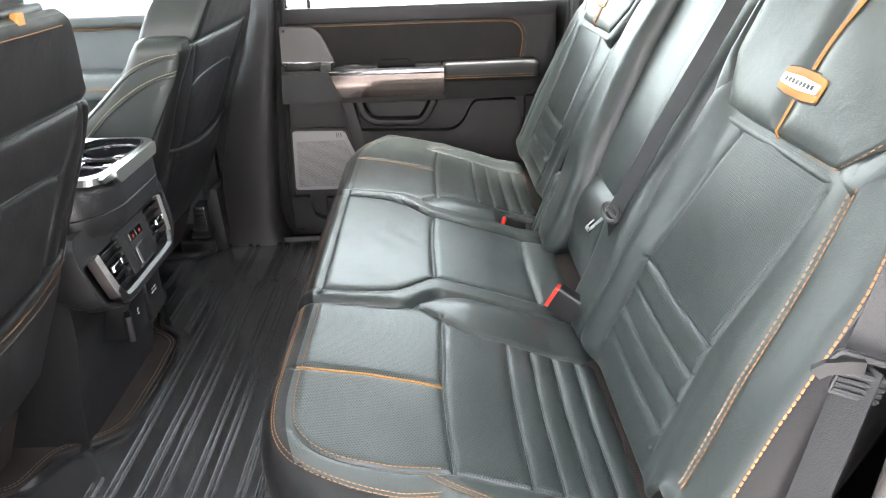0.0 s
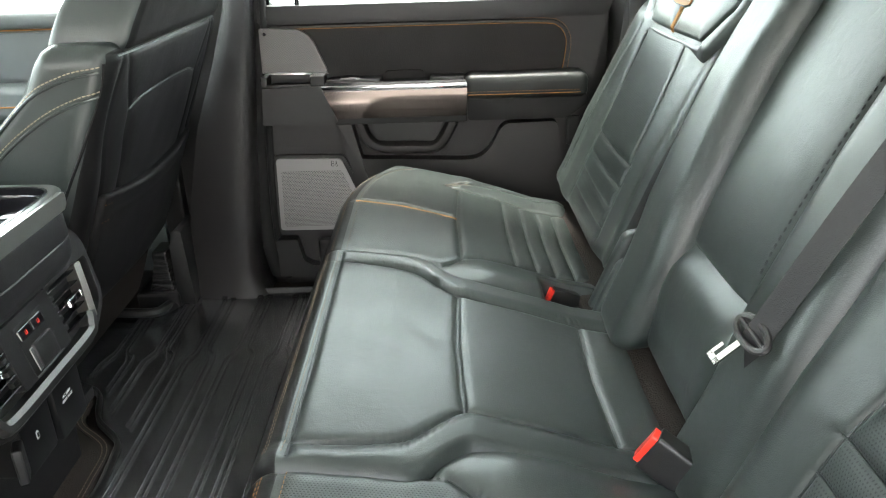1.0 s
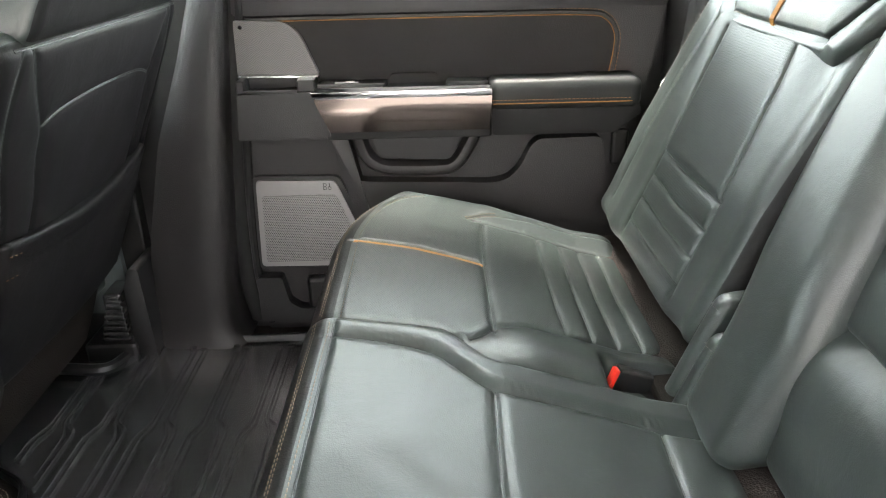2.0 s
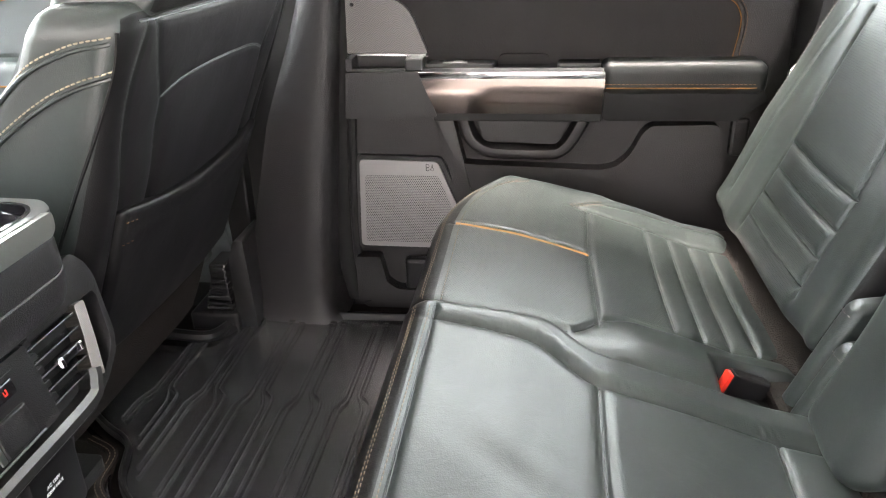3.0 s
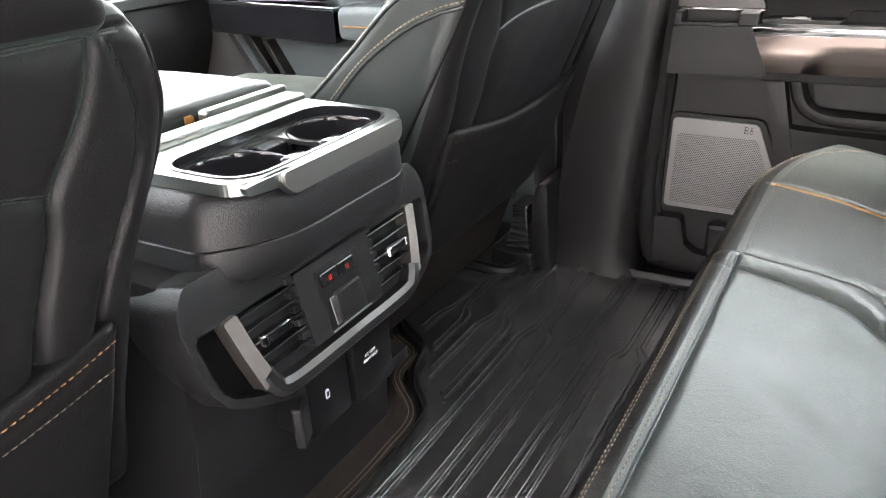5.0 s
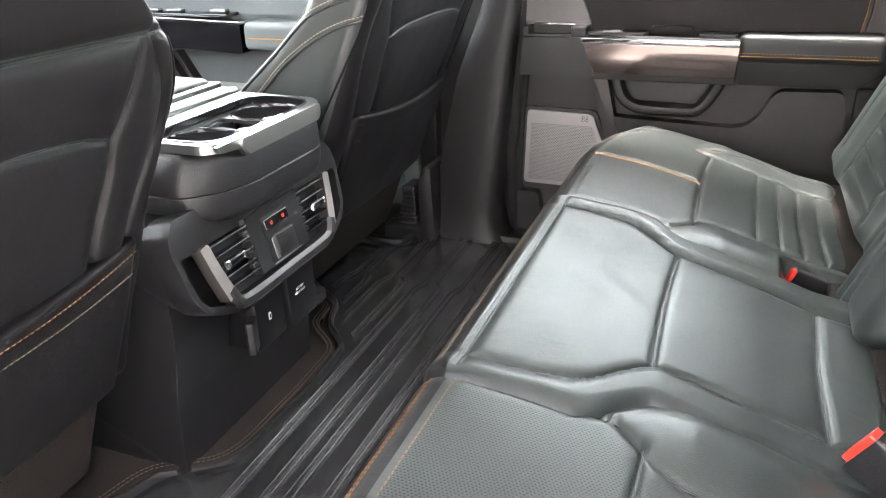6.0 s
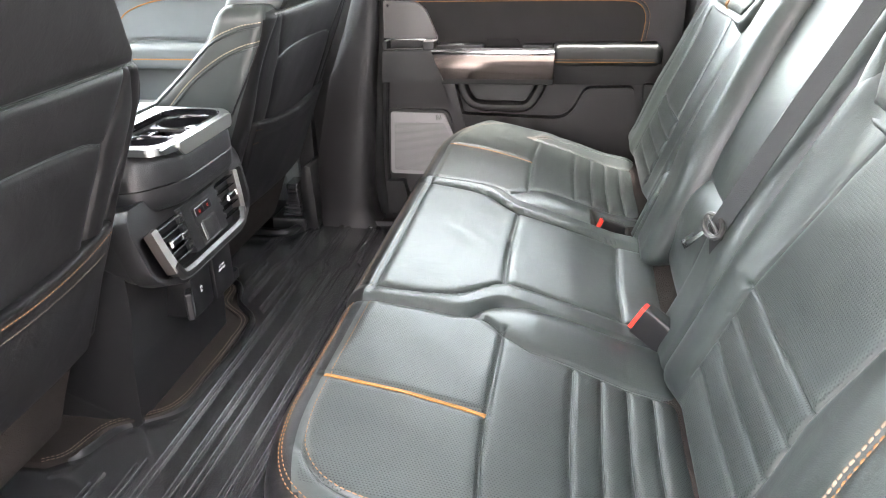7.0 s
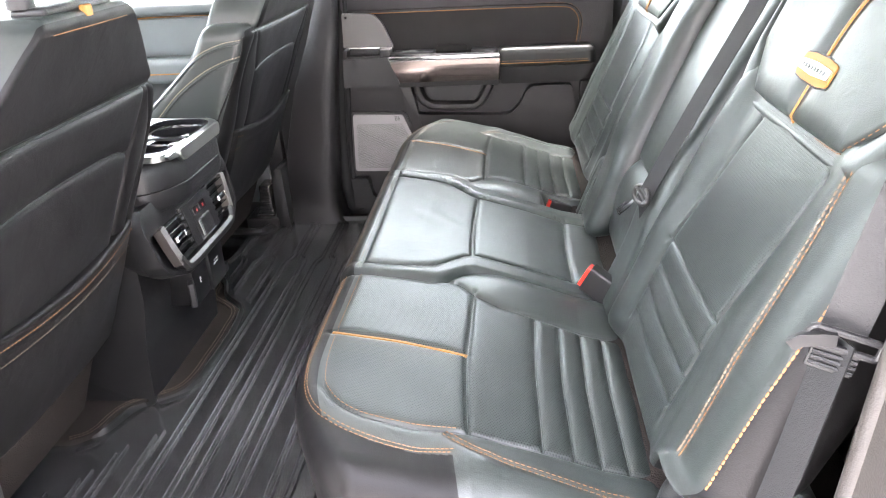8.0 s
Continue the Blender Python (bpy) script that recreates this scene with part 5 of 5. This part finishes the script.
CUPS = [(-0.566, 0.077, 0.046), (-0.566, -0.062, 0.046)]
top_out = rounded([(-0.655, -0.124), (-0.522, -0.122), (-0.500, -0.100), (-0.498, 0.112), (-0.522, 0.136), (-0.655, 0.142)], [0.004, 0.012, 0.012, 0.010, 0.014, 0.004])
slot = rounded([(-0.612, -0.014), (-0.530, -0.014), (-0.530, 0.032), (-0.612, 0.032)], 0.005)
tray_in = rounded([(-0.622, -0.110), (-0.511, -0.110), (-0.511, 0.122), (-0.622, 0.126)], 0.040, 8)
part("cup_plate", plate_with_holes(tray_in, CUPS, slot, 0.458, 0.463), BEZEL, console, "gloss black cup holder tray")
part("cup_rim", plate_with_holes(top_out, [], tray_in[::-1], 0.462, 0.4735), SATIN, console, "satin silver cup holder surround")
part("rear_lip", turned(prism(rounded([(-0.078, 0.4735), (-0.078, 0.462), (-0.066, 0.4505), (0.100, 0.4515), (0.107, 0.458), (0.107, 0.4735)], 0.004), "x", -0.003, 0.0045, 0.002), Matrix.Translation((-0.4985, 0, 0))), LIPMETAL, console, "bright silver rear lip")
part("rim_skirt", prism(rounded([(-0.122, 0.4735), (-0.118, 0.465), (-0.078, 0.4605), (-0.068, 0.449), (-0.06, 0.449), (-0.06, 0.4735)], 0.003), "x", -0.505, -0.4985, 0.0015), SATIN, console)
for cx, cy, r in CUPS:
    circle = [(cx + r * math.cos(a), cy + r * math.sin(a)) for a in np.linspace(0, 2 * math.pi, 40, endpoint=False)]
    bm = bmesh.new()
    rings = [[bm.verts.new((cx + (x - cx) * k, cy + (y - cy) * k, z)) for x, y in circle] for k, z in ((1.045, 0.4632), (1.03, 0.4648), (1.0, 0.4655), (0.98, 0.4642), (0.965, 0.459), (0.86, 0.400), (0.84, 0.397))]
    for a, b in zip(rings[:-1], rings[1:]):
        for j in range(40):
            bm.faces.new((a[j], a[(j + 1) % 40], b[(j + 1) % 40], b[j]))
    bm.faces.new(rings[-1])
    cup = part("cup_well", bm, GLOSS, console, "gloss black cup well", True)
    for ang in (60, 180, 300):
        part("cup_grip", turned(box((-0.010, -0.007, 0.405), (0.004, 0.007, 0.446), 0.003), pose(cx + 0.036 * math.cos(radians(ang)), cy + 0.036 * math.sin(radians(ang)), 0, 0, 0, ang)), RUBBER, cup)
part("slot_floor", box((-0.612, -0.014, 0.405), (-0.530, 0.032, 0.412)), GLOSS, console)
part("divider", prism(rounded([(-0.622, 0.000), (-0.588, -0.004), (-0.588, 0.034), (-0.622, 0.030)], 0.004), "z", 0.412, 0.4605, 0.003), GLOSS, console, "black divider between the cup wells")
for y in (-0.022, 0.036):
    part("cup_tab", box((-0.540, y - 0.014, 0.459), (-0.512, y + 0.016, 0.4685), 0.004, 3), GLOSS, console, smooth=True)
part("tray_wall", join(*[sweep([(x, y, 0.4625) for x, y in tray_in], [(-0.002, -0.004), (0.002, -0.004), (0.002, 0.012), (-0.002, 0.012)], closed=True)]), GLOSS, console)
# tray rails and lid further forward
part("tray_rail", box((-0.690, -0.150, 0.462), (-0.656, 0.150, 0.4795), 0.006, 3), SATIN, console, smooth=True)
part("tray_gap", box((-0.722, -0.150, 0.44), (-0.69, 0.15, 0.466), 0.002), DARK, console)
lid = Pad((-1.08, -0.17, 0.40), (-0.725, 0.175, 0.486), 0.014, [], lambda p: p, 0.004, 0, 0.02, 0.01)
lid.mesh("armrest_lid", LEATHER, console, label="black leather armrest lid")
part("tray_rail", box((-0.715, 0.03, 0.464), (-0.700, 0.165, 0.482), 0.004), SATIN, console)
part("pull_tag", box((-0.728, 0.020, 0.466), (-0.720, 0.031, 0.476), 0.002), ORANGE, console, "small orange leather pull tag")
# rear vent module: a leaning face
VT = Matrix.Translation((-0.533, 0.008, 0.350)) @ Matrix.Rotation(radians(-13), 4, "Y")


def on_vent(bm):
    return turned(bm, VT)


house = rounded([(-0.176, 0.046), (0.176, 0.046), (0.190, 0.030), (0.195, 0.012), (0.187, -0.054), (0.176, -0.074), (0.150, -0.090), (0.110, -0.106), (-0.110, -0.106), (-0.150, -0.090), (-0.176, -0.074), (-0.187, -0.054), (-0.195, 0.012), (-0.190, 0.030)], 0.006)
pocket_in = rounded([(-0.182, -0.001), (0.182, -0.001), (0.185, -0.008), (0.176, -0.058), (0.167, -0.070), (0.144, -0.082), (0.106, -0.096), (-0.106, -0.096), (-0.144, -0.082), (-0.167, -0.070), (-0.176, -0.058), (-0.185, -0.008)], 0.004)
LIE = Matrix(((0, 0, 1, 0), (1, 0, 0, 0), (0, 1, 0, 0), (0, 0, 0, 1)))  # a flat plate stood up to face backwards
flange = plate_with_holes(house, [], pocket_in[::-1], -0.036, 0.0)
bmesh.ops.recalc_face_normals(flange, faces=flange.faces)
bmesh.ops.bevel(flange, geom=[e for e in flange.edges if len(e.link_faces) == 2 and e.calc_face_angle() > 0.9], offset=0.0032, segments=3, profile=0.5, affect="EDGES", clamp_overlap=True)
part("vent_flange", on_vent(turned(flange, LIE)), PLASTIC, console, "grained black vent surround", True)
bm = bmesh.new()
loops = []
for x, k, lift, drop in ((-0.034, 0.992, 0.0, 0.0), (-0.06, 0.965, 0.0, 0.012), (-0.10, 0.93, 0.004, 0.05)):
    loops.append([bm.verts.new((x, y * k, z + (lift if z > 0 else drop * min(1.0, -z / 0.106)))) for y, z in house])
for a, b in zip(loops[:-1], loops[1:]):
    for j in range(len(a)):
        bm.faces.new((a[j], a[(j + 1) % len(a)], b[(j + 1) % len(a)], b[j]))
bm.faces.new(loops[0][::-1])
bm.faces.new(loops[-1])
part("vent_housing", on_vent(bm), PLASTIC, console, smooth=True)
back = rounded([(-0.150, 0.012), (0.150, 0.012), (0.132, -0.080), (0.11, -0.092), (-0.11, -0.092), (-0.132, -0.080)], 0.006)
part("vent_recess", on_vent(prism(back, "x", -0.013, -0.0105)), DARK, console)
lower = smooth_line([(-0.1275, -0.066), (-0.121, -0.080), (-0.102, -0.0915), (0.0, -0.0925), (0.102, -0.0915), (0.121, -0.080), (0.1275, -0.066)], 8)
part("bezel", on_vent(sweep([(0.006, *p) for p in lower], [(-0.0085, -0.016), (0.0085, -0.016), (0.0095, -0.002), (0.005, 0.004), (-0.003, 0.004), (-0.0085, -0.001)], (1, 0, 0))), VENTMETAL, console, "satin dark-silver bezel", True)
for s in (-1, 1):
    part("vent_trim", on_vent(prism(rounded([(s * 0.156, 0.000), (s * 0.1395, 0.002), (s * 0.133, -0.030), (s * 0.1215, -0.068), (s * 0.1365, -0.080), (s * 0.147, -0.042)], 0.003), "x", -0.010, 0.0070, 0.002)), KNURL, console, "knurled metal vent trim")
part("centre_plate", on_vent(prism(rounded([(-0.060, 0.004), (0.060, 0.004), (0.060, -0.076), (-0.060, -0.076)], 0.004), "x", -0.012, 0.006, 0.003)), PLASTIC, console)
part("plate_inset", on_vent(prism(rounded([(-0.034, -0.006), (0.036, -0.006), (0.036, -0.073), (-0.034, -0.073)], 0.004), "x", 0.0055, 0.0072)), PLASTIC, console)
for y in (-0.030, -0.001):
    b = part("heat_button", on_vent(box((0.006, y, -0.025), (0.010, y + 0.027, -0.010), 0.0015)), GLOSS, console)
    part("heat_mark", on_vent(join(box((0.010, y + 0.0112, -0.0210), (0.0104, y + 0.0158, -0.0196)), box((0.010, y + 0.0146, -0.0210), (0.0104, y + 0.0158, -0.0155)), box((0.010, y + 0.0112, -0.0188), (0.0104, y + 0.0122, -0.0160)))), RED, b, "small red heating symbol")
part("socket_door", on_vent(box((0.006, -0.018, -0.070), (0.0115, 0.026, -0.036), 0.003, 3)), PLASTIC, console, smooth=True)
part("socket_tab", on_vent(box((0.0085, -0.026, -0.069), (0.0105, -0.019, -0.038), 0.001)), SATIN, console)
part("plate_edge", on_vent(box((0.0068, -0.033, -0.0745), (0.009, 0.035, -0.0725), 0.0006)), SATIN, console)
for s in (-1, 1):
    for i in range(5):
        z = -0.004 - 0.0150 * i
        o = 0.137 - 0.0033 * i
        part("slat", on_vent(prism([(s * 0.060, z), (s * o, z), (s * o, z - 0.0019), (s * 0.060, z - 0.0019)], "x", -0.008, 0.005, 0.0005)), GLOSS, console)
    for i in range(5):
        part("comb", on_vent(box((-0.004, s * 0.0655 - 0.005, -0.0025 - 0.0150 * i), (0.004, s * 0.0655 + 0.005, 0.0045 - 0.0150 * i), 0.001)), PLASTIC, console)
    k = part("vent_knob", on_vent(box((-0.001, s * 0.104 - 0.016, -0.040), (0.011, s * 0.104 + 0.016, -0.029), 0.003, 3)), GLOSS, console, smooth=True)
    part("knob_tip", on_vent(box((0.004, s * 0.104 - 0.021, -0.041), (0.013, s * 0.104 - 0.014, -0.028), 0.003)), CHROME, k, "bright chrome tip")
    part("knob_tip", on_vent(box((0.004, s * 0.104 + 0.014, -0.040), (0.0115, s * 0.104 + 0.019, -0.029), 0.002)), CHROME, k, "bright chrome tip")
# charging sockets under the vents; blocks coloured near-black for the recess's shade
part("usb_block", box((-0.60, -0.055, 0.150), (-0.532, 0.018, 0.235), 0.006), RECESS, console, smooth=True)
part("usb_mark", prism(rounded([(-0.0265, 0.189), (-0.0205, 0.189), (-0.0205, 0.199), (-0.0235, 0.2015), (-0.0265, 0.199)], 0.001), "x", -0.5322, -0.5312), PALE, console, "small white charging symbol")
part("usb_symbol", box((-0.5312, -0.0250, 0.1915), (-0.5308, -0.0220, 0.1975)), DARK, console)
part("usb_flap", turned(box((-0.006, -0.014, -0.03), (0.006, 0.014, 0.02), 0.003), pose(-0.532, -0.068, 0.192, 0, 0, 25)), PLASTIC, console)
part("outlet_block", box((-0.60, 0.026, 0.145), (-0.530, 0.102, 0.235), 0.006), RECESS, console, smooth=True)


def print_text(name, words, size, m, mat, parent, label=""):
    """Printed words in the built-in font."""
    cu = bpy.data.curves.new(name, "FONT")
    cu.body, cu.size, cu.align_x, cu.extrude = words, size, "CENTER", 0.0002
    ob = bpy.data.objects.new(name, cu)
    me = bpy.data.meshes.new_from_object(ob)
    bpy.data.objects.remove(ob)
    me.transform(m)
    return finish(name, me, mat, parent, label, False)


FACE = Matrix(((0, 0, 1, -0.5296), (1, 0, 0, 0.056), (0, 1, 0, 0.201), (0, 0, 0, 1)))
print_text("outlet_print", "AC 120V", 0.0056, FACE, PALE, console, "small white printed words")
FACE[2][3] = 0.194
print_text("outlet_print", "400W MAX", 0.0056, FACE, PALE, console, "small white printed words")
part("tray", prism(rounded([(-0.60, 0.015), (-0.552, 0.015), (-0.550, 0.165), (-0.60, 0.165)], 0.008), "z", 0.128, 0.145, 0.003), PLASTIC, console)

# dashboard ahead
dash = thing("dashboard", "dark grey dashboard beneath the windscreen", "dashboard")
part("dash_body", prism(rounded([(-1.98, 0.10), (-1.98, 0.66), (-1.70, 0.68), (-1.48, 0.60), (-1.46, 0.42), (-1.60, 0.12)], 0.04), "y", -0.79, 0.79, 0.01), PLASTIC, dash, smooth=True)
part("upper_pad", prism(rounded([(-1.96, 0.655), (-1.96, 0.672), (-1.70, 0.692), (-1.47, 0.612), (-1.465, 0.585), (-1.70, 0.665)], 0.008), "y", -0.785, 0.785, 0.006), PLASTIC_SOFT, dash, "soft-touch dashboard pad", True)
part("trim_strip", prism(rounded([(-1.475, 0.50), (-1.456, 0.50), (-1.452, 0.525), (-1.475, 0.525)], 0.004), "y", 0.22, 0.775, 0.002), SATIN, dash, "satin metal trim strip")

# pleated belt boot at the foot of the far post
boot = thing("pleated_boot", "black pleated rubber boot at the foot of the door post", "rubber boot")
for i in range(8):
    z = 0.036 + 0.0115 * i
    part("pleat", box((-0.668 + 0.003 * i, 0.700, z), (-0.616 - 0.001 * i, 0.775, z + 0.0075), 0.002), RUBBER, boot)
part("boot_core", box((-0.655, 0.706, 0.0), (-0.622, 0.77, 0.128), 0.004), RUBBER, boot)
part("boot_foot", box((-0.70, 0.69, -0.004), (-0.605, 0.79, 0.034), 0.006), PLASTIC, boot)
seat_cover = thing("post_cover", "dark moulded cover beside the door post", "trim cover")
part("cover", prism(rounded([(-0.61, -0.01), (-0.61, 0.14), (-0.598, 0.18), (-0.580, 0.18), (-0.572, -0.01)], 0.008), "y", 0.70, 0.80, 0.006), PLASTIC, seat_cover, smooth=True)
tray = thing("rail_cover", "dark plastic seat rail cover on the floor", "rail cover")
part("rail", sweep([tuple(p) for p in smooth_line([(-0.80, 0.62, 0.012), (-0.74, 0.645, 0.014), (-0.66, 0.640, 0.014), (-0.635, 0.655, 0.012), (-0.625, 0.70, 0.008)], 6)], ring(0.011, 8)), PLASTIC, tray, smooth=True)
